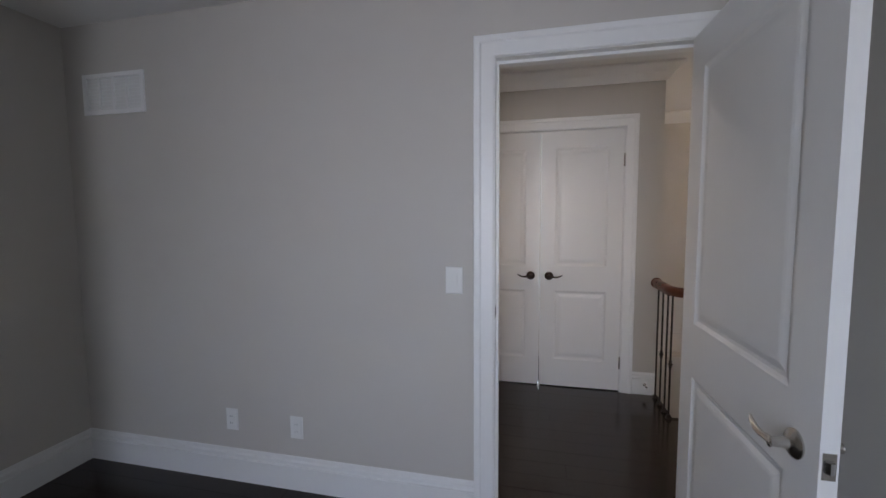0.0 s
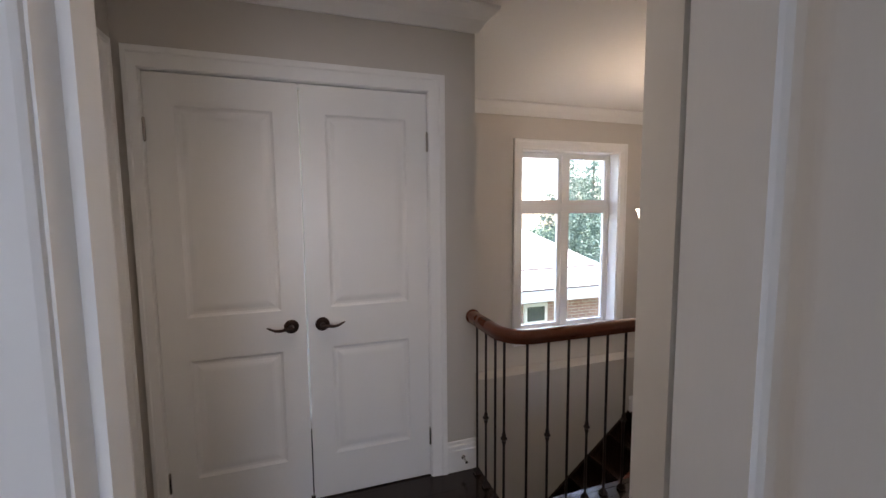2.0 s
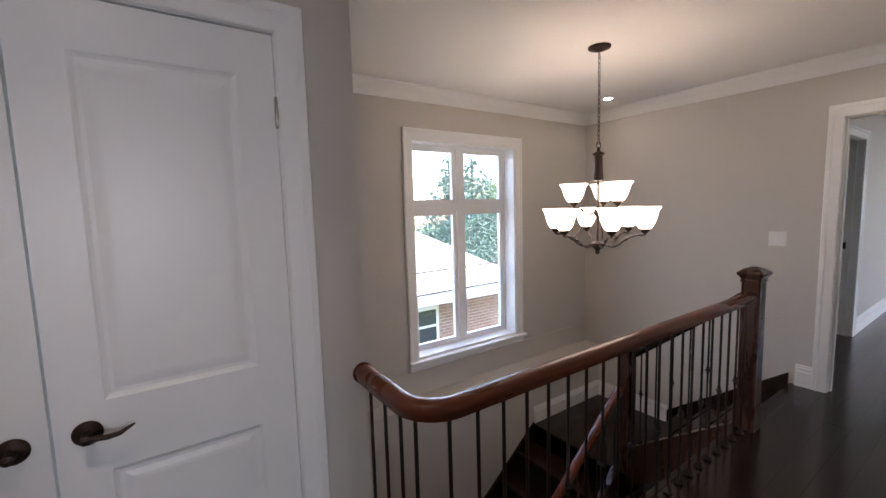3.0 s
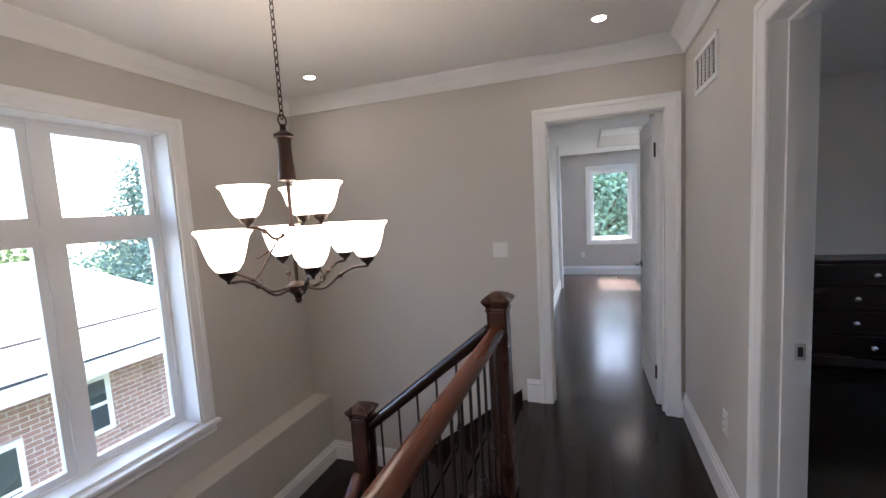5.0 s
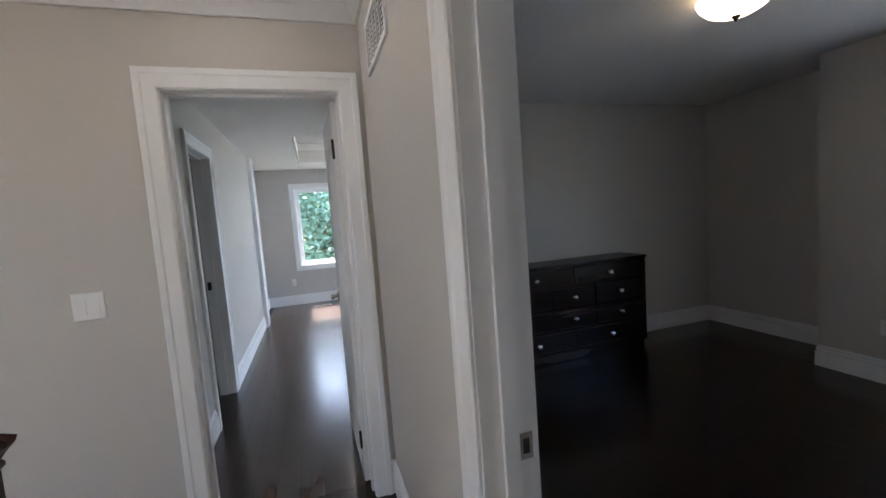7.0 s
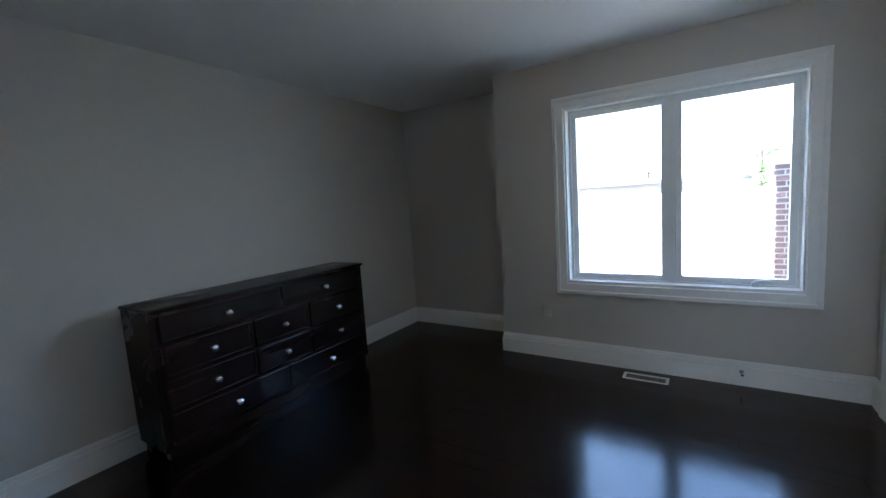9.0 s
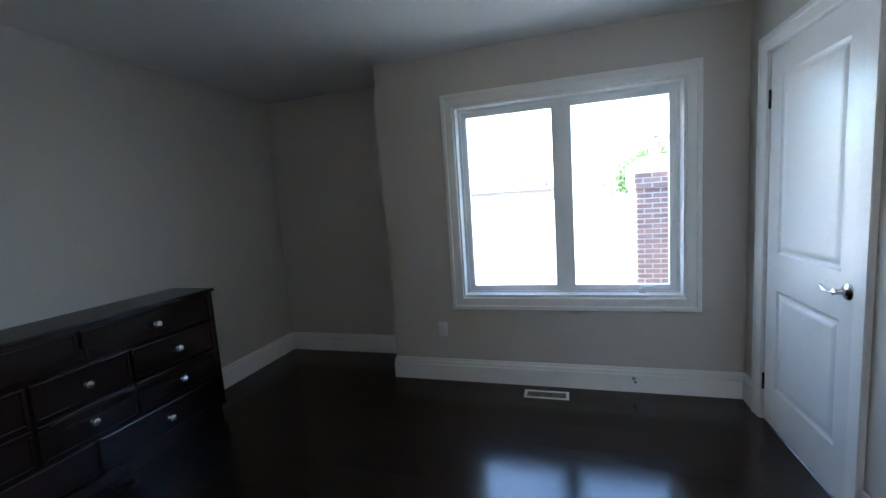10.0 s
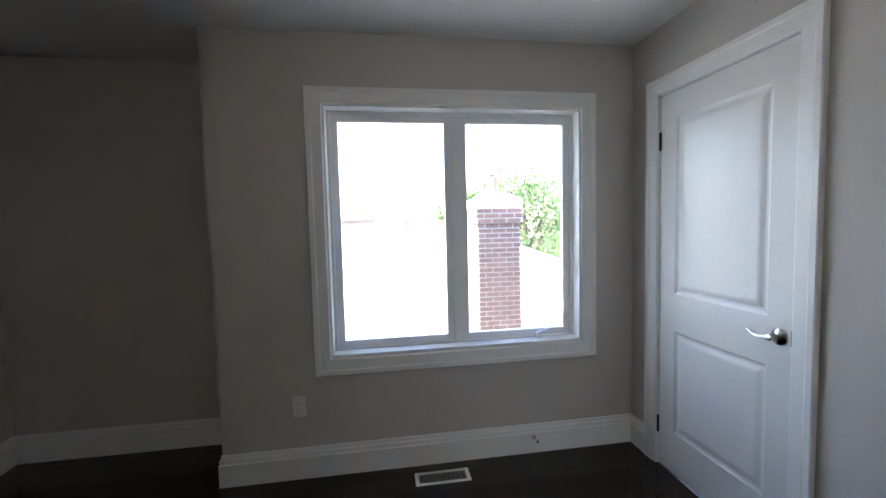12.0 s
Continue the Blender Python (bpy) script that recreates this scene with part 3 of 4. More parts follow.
for i in range(9):
    x1 = 4.24 - 0.24 * i
    z = LAND - 0.19 * (i + 1)
    part("tread", box(B(), x1 - 0.265, x1 + 0.018, 4.68, LEDGE_Y - 0.03, z - 0.03, z), TREADW, st)
    part("riser", box(B(), x1, x1 + 0.012, 4.68, LEDGE_Y - 0.03, z, z + 0.16), TREADW, st)


def slanted(bm, p, q, h0, h1, thick, along):
    """A skirt between two points, from h0 to h1 above the line through them."""
    (a0, z0), (a1, z1) = p, q
    t0, t1 = thick
    if along == "y":
        rows = [[(t, a, z + h) for t, h in ((t0, h0), (t1, h0), (t1, h1), (t0, h1))] for a, z in ((a0, z0), (a1, z1))]
    else:
        rows = [[(a, t, z + h) for t, h in ((t0, h0), (t1, h0), (t1, h1), (t0, h1))] for a, z in ((a0, z0), (a1, z1))]
    return rings(bm, rows)


part("stringer", slanted(B(), (3.84, 0.0), (4.60, -0.56), -0.30, 0.03, (4.27, 4.337), "y"), NEWELW, st)
part("skirt", slanted(B(), (3.86, 0.0), (4.80, -0.70), -0.2, 0.09, (X3 - 0.018, X3 - 0.001), "y"), TREADW, st, "dark stained skirt board on the wall")
part("stringer", slanted(B(), (4.20, LAND), (1.86, LAND - 1.90), -0.30, 0.05, (4.62, 4.678), "x"), NEWELW, st)
part("skirt", slanted(B(), (4.24, LAND), (1.89, LAND - 1.86), -0.25, 0.015, (LEDGE_Y - 0.028, LEDGE_Y - 0.002), "x"), TREADW, st, "dark stained skirt board on the wall")
nose = [(0, -0.03), (0.03, -0.03), (0.036, -0.024), (0.038, -0.015), (0.036, -0.006), (0.03, 0), (0, 0)]
part("nosing", sweep(B(), [(SWX, 4.22, 0), (SWX, EDGE_Y, 0), (X3, EDGE_Y, 0)], [(u - 0.02, v + 0.002) for u, v in nose]), TREADW, st)
part("fascia", box(B(), SWX + 0.01, X3, EDGE_Y + 0.001, EDGE_Y + 0.011, -0.3, -0.03), TRIM, st, "white fascia under the floor's edge")


def newel(x, y, z0, top, label):
    n = thing("newel_post", (x, y, z0), label, "newel post")
    h = top - z0
    bm = squares(B(), [(0.055, 0), (0.055, 0.16), (0.05, 0.175), (0.05, h - 0.10), (0.056, h - 0.093), (0.056, h - 0.083), (0.052, h - 0.078)])
    part("post", bm, NEWELW, n)
    part("cap", squares(B(), [(0.052, h - 0.078), (0.058, h - 0.066), (0.070, h - 0.05), (0.073, h - 0.038), (0.066, h - 0.032), (0.045, h - 0.014), (0.012, h), (0.002, h)]), NEWELW, n)
    return n


N1, N2 = (4.315, 3.795), (4.29, 4.62)
newel(*N1, -0.0, 1.06, "dark stained oak newel post with a flared cap")
newel(*N2, LAND, 0.40, "dark stained oak newel post rising from the landing")

LOAF = [(-0.024, -0.03), (0.024, -0.03), (0.027, -0.016), (0.034, -0.006), (0.034, 0.010), (0.026, 0.024), (0.012, 0.031), (-0.012, 0.031), (-0.026, 0.024), (-0.034, 0.010), (-0.034, -0.006), (-0.027, -0.016)]


def rail_bm(pts):
    pts = [Vector(p) for p in pts]
    rows = []
    for i, p in enumerate(pts):
        t = (pts[min(i + 1, len(pts) - 1)] - pts[max(i - 1, 0)]).normalized()
        side = t.cross(Vector((0, 0, 1))).normalized()
        up = side.cross(t)
        rows.append([p + side * u + up * v for u, v in LOAF])
    return rings(B(), rows)


def knuckle(z):
    return [(0.0065, z - 0.03), (0.009, z - 0.024), (0.011, z - 0.018), (0.009, z - 0.012), (0.017, z), (0.009, z + 0.012), (0.011, z + 0.018), (0.009, z + 0.024), (0.0065, z + 0.03)]


def baluster(parent, x, y, z0, z1, knot):
    rows = [(0.0065, 0.001)] + (knuckle(knot) if knot else []) + [(0.0065, z1 - z0)]
    b = part("baluster", move(lathe(B(), rows, seg=8), Matrix.Translation((x, y, z0))), IRON, parent, smooth=True)
    part("shoe", move(squares(B(), [(0.016, 0), (0.016, 0.008), (0.009, 0.024), (0.007, 0.028)]), Matrix.Translation((x, y, z0))), IRON, b)


RZ, RX, RY = 0.873, 1.852, 3.79
rl = thing("railing", (RX, RY, 0), "stained oak handrail on dark iron balusters along the stairwell", "railing")
bend = [(RX + 0.13 - 0.13 * math.cos(a), RY + 0.13 - 0.13 * math.sin(a), RZ) for a in [radians(90) * k / 8 for k in range(9)]]
pts = [(RX, 4.204, RZ)] + [(RX, 4.10, RZ)] + bend + [(2.6, RY, RZ), (3.4, RY, RZ), (N1[0] - 0.05, RY, RZ)]
part("handrail", move(rail_bm(pts), Matrix.Translation((-RX, -RY, 0))), STAIRW, rl, "reddish stained oak handrail", smooth=True)
part("rosette", move(lathe(B(), [(0.001, 0), (0.036, 0), (0.040, 0.004), (0.040, 0.012), (0.036, 0.016), (0.001, 0.016)], seg=24), Matrix.Translation((0, 4.219 - RY, RZ)) @ Matrix.Rotation(radians(90), 4, "X")), STAIRW, rl, smooth=True)
k = 0
for yy in (4.15, 4.035, 3.925, 3.83):
    baluster(rl, 0, yy - RY, 0.003, RZ - 0.028, 0.378 if k % 2 else None)
    k += 1
n = 21
for i in range(n):
    baluster(rl, 1.949 + i * 0.112 - RX, 0, 0.003, RZ - 0.028, 0.378 if i % 2 else None)

r2 = thing("stair_railing", (N1[0], N1[1], -0.1), "stained oak handrail on iron balusters down the upper steps", "railing")
oz = Vector((N1[0], N1[1], -0.1))
p0, p1 = Vector((4.305, N1[1] + 0.05, 0.86)), Vector((4.29, N2[1] - 0.05, 0.27))
part("handrail", move(rail_bm([p0, (p0 + p1) / 2, p1]), Matrix.Translation(-oz)), TREADW, r2, "dark stained oak handrail", smooth=True)
for i in range(6):
    f = (i + 0.6) / 6.2
    p = p0.lerp(p1, f)
    foot = 0.03 - 0.56 * (p.y - 3.84) / 0.76
    baluster(r2, p.x - oz.x, p.y - oz.y, foot - oz.z + 0.004, p.z - 0.03 - oz.z, 0.42 if i % 2 else None)

r3 = thing("lower_stair_railing", (N2[0], N2[1], LAND), "stained oak handrail going down from the landing", "railing")
oz = Vector((N2[0], N2[1], LAND))
q0, q1 = Vector((N2[0] - 0.05, 4.645, -0.02)), Vector((2.0, 4.645, -0.02 - 0.79 * 2.24))
part("handrail", move(rail_bm([q0, (q0 + q1) / 2, q1]), Matrix.Translation(-oz)), STAIRW, r3, "glossy stained oak handrail", smooth=True)
for i in range(19):
    p = q0.lerp(q1, (i + 0.6) / 19.3)
    foot = LAND + 0.05 - 0.812 * (4.20 - p.x)
    baluster(r3, p.x - oz.x, p.y - oz.y, foot - oz.z + 0.002, p.z - 0.03 - oz.z, 0.42 if i % 2 else None)

# chandelier
CX, CY, CZ = 3.648, 4.458, 1.145
ch = thing("chandelier", (CX, CY, CZ), "two-tier bronze chandelier with nine lit frosted glass bell shades", "chandelier")
T = ZH - CZ
part("canopy", lathe(B(), [(0.07, T - 0.001), (0.068, T - 0.012), (0.045, T - 0.022), (0.02, T - 0.028), (0.006, T - 0.036)], seg=24), BRONZE, ch, "bronze ceiling canopy", smooth=True)
z, k = 0.735, 0
while z < T - 0.04:
    pts = []
    for a in range(13):
        u, v = 0.008 * math.cos(a * math.pi / 6), 0.018 * math.sin(a * math.pi / 6)
        pts.append((u, 0, z + v) if k % 2 else (0, u, z + v))
    part("chain_link", tube(B(), pts, 0.0022, 5, up=(0, 1, 0) if k % 2 else (1, 0, 0)), BRONZE, ch, smooth=True)
    z += 0.028
    k += 1
part("loop", tube(B(), [(0.022 * math.cos(a * math.pi / 9), 0, 0.712 + 0.022 * math.sin(a * math.pi / 9)) for a in range(19)], 0.003, 6, up=(0, 1, 0)), BRONZE, ch, smooth=True)
part("column", lathe(B(), [(0.005, 0.70), (0.010, 0.695), (0.012, 0.675), (0.037, 0.66), (0.038, 0.65), (0.028, 0.645), (0.026, 0.62), (0.027, 0.56), (0.033, 0.49), (0.034, 0.485), (0.008, 0.48), (0.007, 0.32),
     (0.02, 0.30), (0.028, 0.275), (0.02, 0.255), (0.008, 0.245), (0.007, 0.09), (0.02, 0.085), (0.042, 0.072), (0.040, 0.05), (0.02, 0.035), (0.012, 0.02), (0.015, 0.012), (0.008, 0.0)], seg=20), BRONZE, ch, smooth=True)


def light_arm(angle, radius, z0, cup, s, wide):
    c, q = math.cos(radians(angle)), math.sin(radians(angle))
    prof = []
    for k in range(17):
        f = k / 16
        u = min(max((f - 0.25) / 0.6, 0), 1)
        prof.append((0.03 + (radius - 0.03) * f, z0 - 0.014 * math.sin(math.pi * min(f / 0.5, 1)) + (cup - 0.024 - z0) * u * u * (3 - 2 * u)))
    prof.append((radius + 0.001, cup - 0.006))
    arm = part("arm", tube(B(), [(r * c, r * q, z) for r, z in prof], 0.0055, 7), BRONZE, ch, smooth=True)
    kr, kz = prof[9]
    part("collar", lathe(B(), [(0.002, kz - 0.011), (0.010, kz - 0.005), (0.010, kz + 0.005), (0.002, kz + 0.011)], kr * c, kr * q, 10), BRONZE, arm, smooth=True)
    x, y = radius * c, radius * q
    cupo = part("cup", lathe(B(), [(0.004, cup - 0.022), (0.010, cup - 0.014), (0.026, cup), (0.030, cup + 0.016), (0.022, cup + 0.018)], x, y, 16), BRONZE, arm, smooth=True)
    rows = [(0.026, 0.012), (0.045, 0.022), (0.062, 0.045), (0.074, 0.075), (0.083, 0.105), (0.092, 0.132), (0.108, 0.150), (0.105, 0.153), (0.088, 0.135), (0.078, 0.105), (0.069, 0.075), (0.056, 0.047), (0.04, 0.027), (0.001, 0.018)]
    part("shade", lathe(B(), [(r * wide, cup + z * s) for r, z in rows], x, y, 28), SHADE, arm, "glowing frosted glass bell shade", smooth=True)


for i in range(6):
    light_arm(50.6 + 60 * i, 0.285, 0.065, 0.155, 1.0, 0.84)
for i in range(3):
    light_arm(21.8 + 120 * i, 0.157, 0.275, 0.335, 0.86, 0.84)
    c, q = math.cos(radians(21.8 + 120 * i)), math.sin(radians(21.8 + 120 * i))
    curl = [(0.030, 0.285), (0.052, 0.262), (0.078, 0.225), (0.104, 0.180), (0.128, 0.142), (0.146, 0.118), (0.150, 0.100), (0.140, 0.090), (0.128, 0.096), (0.128, 0.108), (0.136, 0.112)]
    part("scroll", tube(B(), [(u * c, u * q, v) for u, v in curl], [0.0035] * 8 + [0.003, 0.0025, 0.002], 6), BRONZE, ch, smooth=True)
    part("leaf", tube(B(), [(u * c, u * q, v) for u, v in ((0.080, 0.224), (0.100, 0.212), (0.125, 0.196), (0.148, 0.190))], [0.002, 0.008, 0.007, 0.001], 8, flat=0.3), BRONZE, ch, smooth=True)


def downlight(x, y, z, label="small recessed ceiling downlight, lit"):
    d = thing("downlight", (x, y, z), label, "downlight", "downlights in the ceiling")
    part("trim_ring", lathe(B(), [(0.035, -0.002), (0.035, -0.005), (0.046, -0.005), (0.048, -0.001), (0.035, 0.0)], seg=24), TRIM, d, smooth=True)
    part("lens", lathe(B(), [(0.001, -0.003), (0.034, -0.003), (0.034, -0.001), (0.001, -0.001)], seg=24), LED, d, smooth=True)


downlight(4.83, 3.28, ZH)
downlight(4.86, 5.20, ZH)
downlight(9.7, 2.75, 2.72)
# unseen downlight and spot, placed for the warm light on the closet doors
downlight(1.05, 3.30, ZH)
spot_data = bpy.data.lights.new("downlight_beam", "SPOT")
spot_data.energy, spot_data.color, spot_data.spot_size, spot_data.spot_blend, spot_data.shadow_soft_size = 1.3, (1.0, 0.85, 0.68), radians(120), 0.8, 0.04
spot = new("downlight_beam", spot_data)
spot.matrix_world = pose(1.05, 3.30, ZH - 0.02)

# ceiling bowl light in the dresser room
bl = thing("ceiling_light", (4.80, 1.01, ZC), "lit alabaster glass bowl ceiling light with a bronze finial", "ceiling light")
part("pan", lathe(B(), [(0.001, -0.001), (0.15, -0.001), (0.155, -0.02), (0.15, -0.028)], seg=28), NICKEL, bl, smooth=True)
part("bowl", lathe(B(), [(0.165, -0.03), (0.168, -0.036), (0.155, -0.065), (0.125, -0.095), (0.08, -0.118), (0.03, -0.128), (0.001, -0.13)], seg=32), BOWL, bl, "glowing alabaster glass bowl", smooth=True)
part("finial", lathe(B(), [(0.018, -0.128), (0.020, -0.134), (0.010, -0.142), (0.007, -0.152), (0.001, -0.156)], seg=14), BRONZE, bl, smooth=True)


# plates, outlets and vents; built facing +y, then turned
def plate(name, x, y, z, turn, label, w=0.07, h=0.115, rockers=1, outlet=False):
    p = thing(name, (x, y, z), label, name.replace("_", " "), turn=turn)
    part("cover", rings(B(), [[(-w / 2 + i, d, -h / 2 + i), (w / 2 - i, d, -h / 2 + i), (w / 2 - i, d, h / 2 - i), (-w / 2 + i, d, h / 2 - i)] for i, d in ((0, 0.0005), (0, 0.003), (0.004, 0.006))]), PLASTIC, p)
    for k in range(rockers):
        cx = (k - (rockers - 1) / 2) * 0.046
        if outlet:
            body = part("socket", box(B(), cx - 0.017, cx + 0.017, 0.0062, 0.0085, -0.034, 0.034), PLASTIC, p)
            for zz in (-0.019, 0.019):
                for xx in (-0.006, 0.006):
                    # slots are dark slips coloured as the shade inside them
                    part("slot", box(B(), cx + xx - 0.001, cx + xx + 0.001, 0.0086, 0.009, zz - 0.004, zz + 0.004), DARK, body)
        else:
            part("rocker", rings(B(), [[(cx - 0.016, d0, -0.032), (cx + 0.016, d0, -0.032), (cx + 0.016, d1, 0.032), (cx - 0.016, d1, 0.032)] for d0, d1 in ((0.0055, 0.0055), (0.0105, 0.0075))]), PLASTIC, p)
    return p


plate("light_switch", 0.609, HY0, 1.10, 180, "white rocker light switch beside the bedroom door", w=0.077, h=0.122)
plate("wall_outlet", -0.584, HY0, 0.33, 180, "white wall outlet above the baseboard", outlet=True)
plate("wall_outlet", -0.206, HY0, 0.325, 180, "white wall outlet above the baseboard", outlet=True)
plate("light_switch", X3, 3.98, 1.158, 90, "white double light switch beside the far door", w=0.115, rockers=2)
plate("wall_outlet", 5.02, -0.69, 0.403, 0, "white wall outlet below the bedroom window", outlet=True)
plate("wall_outlet", 4.48, HY1, 0.41, 0, "white wall outlet low in the hall", outlet=True)
plate("wall_outlet", 11.05, 3.475, 0.405, 90, "white wall outlet beside the far window", outlet=True)


def wall_vent(x, y, z, turn, w, h, cols, label, back=DARK):
    v = thing("air_return_grille", (x, y, z), label, "vent", turn=turn)
    f = 0.022
    rows = []
    bm = B()
    box(bm, -w / 2, w / 2, 0.0005, 0.01, h / 2 - f, h / 2)
    box(bm, -w / 2, w / 2, 0.0005, 0.01, -h / 2, -h / 2 + f)
    box(bm, -w / 2, -w / 2 + f, 0.0005, 0.01, -h / 2 + f, h / 2 - f)
    box(bm, w / 2 - f, w / 2, 0.0005, 0.01, -h / 2 + f, h / 2 - f)
    fr = part("frame", bm, TRIM, v)
    # no duct behind: a flat sheet coloured as its shade, paler in the bedroom
    part("backing", box(B(), -w / 2 + f, w / 2 - f, 0.0006, 0.0012, -h / 2 + f, h / 2 - f), back, v)
    for k in range(1, cols):
        cx = -w / 2 + f + k * (w - 2 * f) / cols
        part("bar", box(B(), cx - 0.005, cx + 0.005, 0.0013, 0.009, -h / 2 + f, h / 2 - f), TRIM, v)
    n = int((h - 2 * f) / 0.017)
    me = None
    for k in range(n):
        zz = -h / 2 + f + (k + 0.5) * (h - 2 * f) / n
        if me is None:
            me = mesh_of("slat", rings(B(), [[(xx, 0.0015, -0.001), (xx, 0.002, -0.0015), (xx, 0.0045, 0.0008), (xx, 0.004, 0.0014)] for xx in (-w / 2 + f, w / 2 - f)]), TRIM)
        s = new("slat", me)
        s.parent, s.location = v, (0, 0, zz)
    return v


wall_vent(-1.215, HY0, 2.043, 180, 0.40, 0.21, 4, "white slatted air return grille high on the wall", PLASTIC)
wall_vent(4.85, HY1, 2.135, 0, 0.42, 0.21, 5, "white slatted air return grille high on the hall wall")


def floor_register(x, y, turn, label):
    g = thing("floor_register", (x, y, 0), label, "floor register", turn=turn)
    w, h = 0.30, 0.11
    bm = B()
    for b in ((-w / 2, w / 2, -h / 2, -h / 2 + 0.016), (-w / 2, w / 2, h / 2 - 0.016, h / 2), (-w / 2, -w / 2 + 0.02, -h / 2 + 0.016, h / 2 - 0.016), (w / 2 - 0.02, w / 2, -h / 2 + 0.016, h / 2 - 0.016)):
        box(bm, *b, 0.001, 0.006)
    part("frame", bm, PLASTIC, g)
    # dark sheet for the shade under the bars
    part("well", box(B(), -w / 2 + 0.018, w / 2 - 0.018, -h / 2 + 0.014, h / 2 - 0.014, 0.0006, 0.0016), DARK, g)
    for k in range(16):
        xx = -w / 2 + 0.03 + k * 0.016
        part("bar", box(B(), xx - 0.0018, xx + 0.0018, -h / 2 + 0.016, h / 2 - 0.016, 0.002, 0.005), NICKEL, g)
    for yy in (-0.02, 0.0, 0.02):
        part("cross_bar", box(B(), -w / 2 + 0.02, w / 2 - 0.02, yy - 0.0012, yy + 0.0012, 0.0051, 0.0058), NICKEL, g)


floor_register(4.255, -0.54, 0, "brushed metal floor register below the bedroom window")
floor_register(10.64, 3.03, 90, "metal floor register below the far window")
ds = thing("door_stop", (3.68, -0.672, 0.10), "small metal door stop on the baseboard", "door stop")
part("spring", move(lathe(B(), [(0.012, 0), (0.012, 0.004), (0.006, 0.008), (0.005, 0.05), (0.008, 0.052), (0.008, 0.062), (0.001, 0.064)], seg=12), Matrix.Rotation(radians(-90), 4, "X")), NICKEL, ds, smooth=True)
ds = thing("door_stop", (1.79, 4.202, 0.08), "small metal door stop on the baseboard", "door stop")
part("spring", move(lathe(B(), [(0.012, 0), (0.012, 0.004), (0.006, 0.008), (0.005, 0.04), (0.008, 0.052), (0.001, 0.054)], seg=12), Matrix.Rotation(radians(90), 4, "X")), NICKEL, ds, smooth=True)

# dresser
DX, DY0, DY1, DH = 6.405, 0.045, 1.695, 0.90
dr = thing("dresser", (DX, DY0, 0), "long espresso brown ten-drawer dresser with crystal knobs", "dresser")
L, D = DY1 - DY0, 6.765 - DX
part("carcass", box(B(), 0.02, D, 0.008, L - 0.008, 0.075, DH - 0.026), ESPRESSO, dr)
part("plinth", box(B(), 0.035, D - 0.02, 0.03, L - 0.03, 0.0, 0.074), ESPRESSO, dr)
part("tabletop", rings(B(), [[(i, i, z), (D - 0.001, i, z), (D - 0.001, L - i, z), (i, L - i, z)] for i, z in ((0.014, DH - 0.0259), (0.004, DH - 0.020), (0.0, DH - 0.008), (0.002, DH - 0.002), (0.006, DH))]), ESPRESSO, dr)
rowz = [(0.105, 0.290), (0.300, 0.488), (0.498, 0.686), (0.696, 0.866)]
for r, (z0, z1) in enumerate(rowz):
    cuts = (0.045, 0.825, L - 0.045) if r in (0, 3) else (0.045, 0.60, 1.055, L - 0.045)
    for y0, y1 in zip(cuts, cuts[1:]):
        y0, y1 = y0 + 0.006, y1 - 0.006
        bm = rings(B(), [[(x, y0 + i, z0 + i), (x, y1 - i, z0 + i), (x, y1 - i, z1 - i), (x, y0 + i, z1 - i)] for i, x in ((0, 0.0195), (0, 0.009), (0.003, 0.004), (0.009, 0.001), (0.018, 0.001), (0.022, 0.005), (0.026, 0.005))])
        d = part("drawer", bm, ESPRESSO, dr)
        kb = move(lathe(B(), [(0.012, 0), (0.012, 0.003), (0.007, 0.007), (0.006, 0.012), (0.015, 0.016), (0.022, 0.024), (0.019, 0.032), (0.010, 0.036), (0.001, 0.037)], seg=10), pose(0.005, (y0 + y1) / 2, (z0 + z1) / 2, 0, -90, 0))
        part("knob", kb, CRYSTAL, d, "round faceted crystal knob")

# outdoors
slab("ground", [(-150, 150, -150, 150, -5.7, -5.6)], GRASS, "lawn round the houses", "ground")


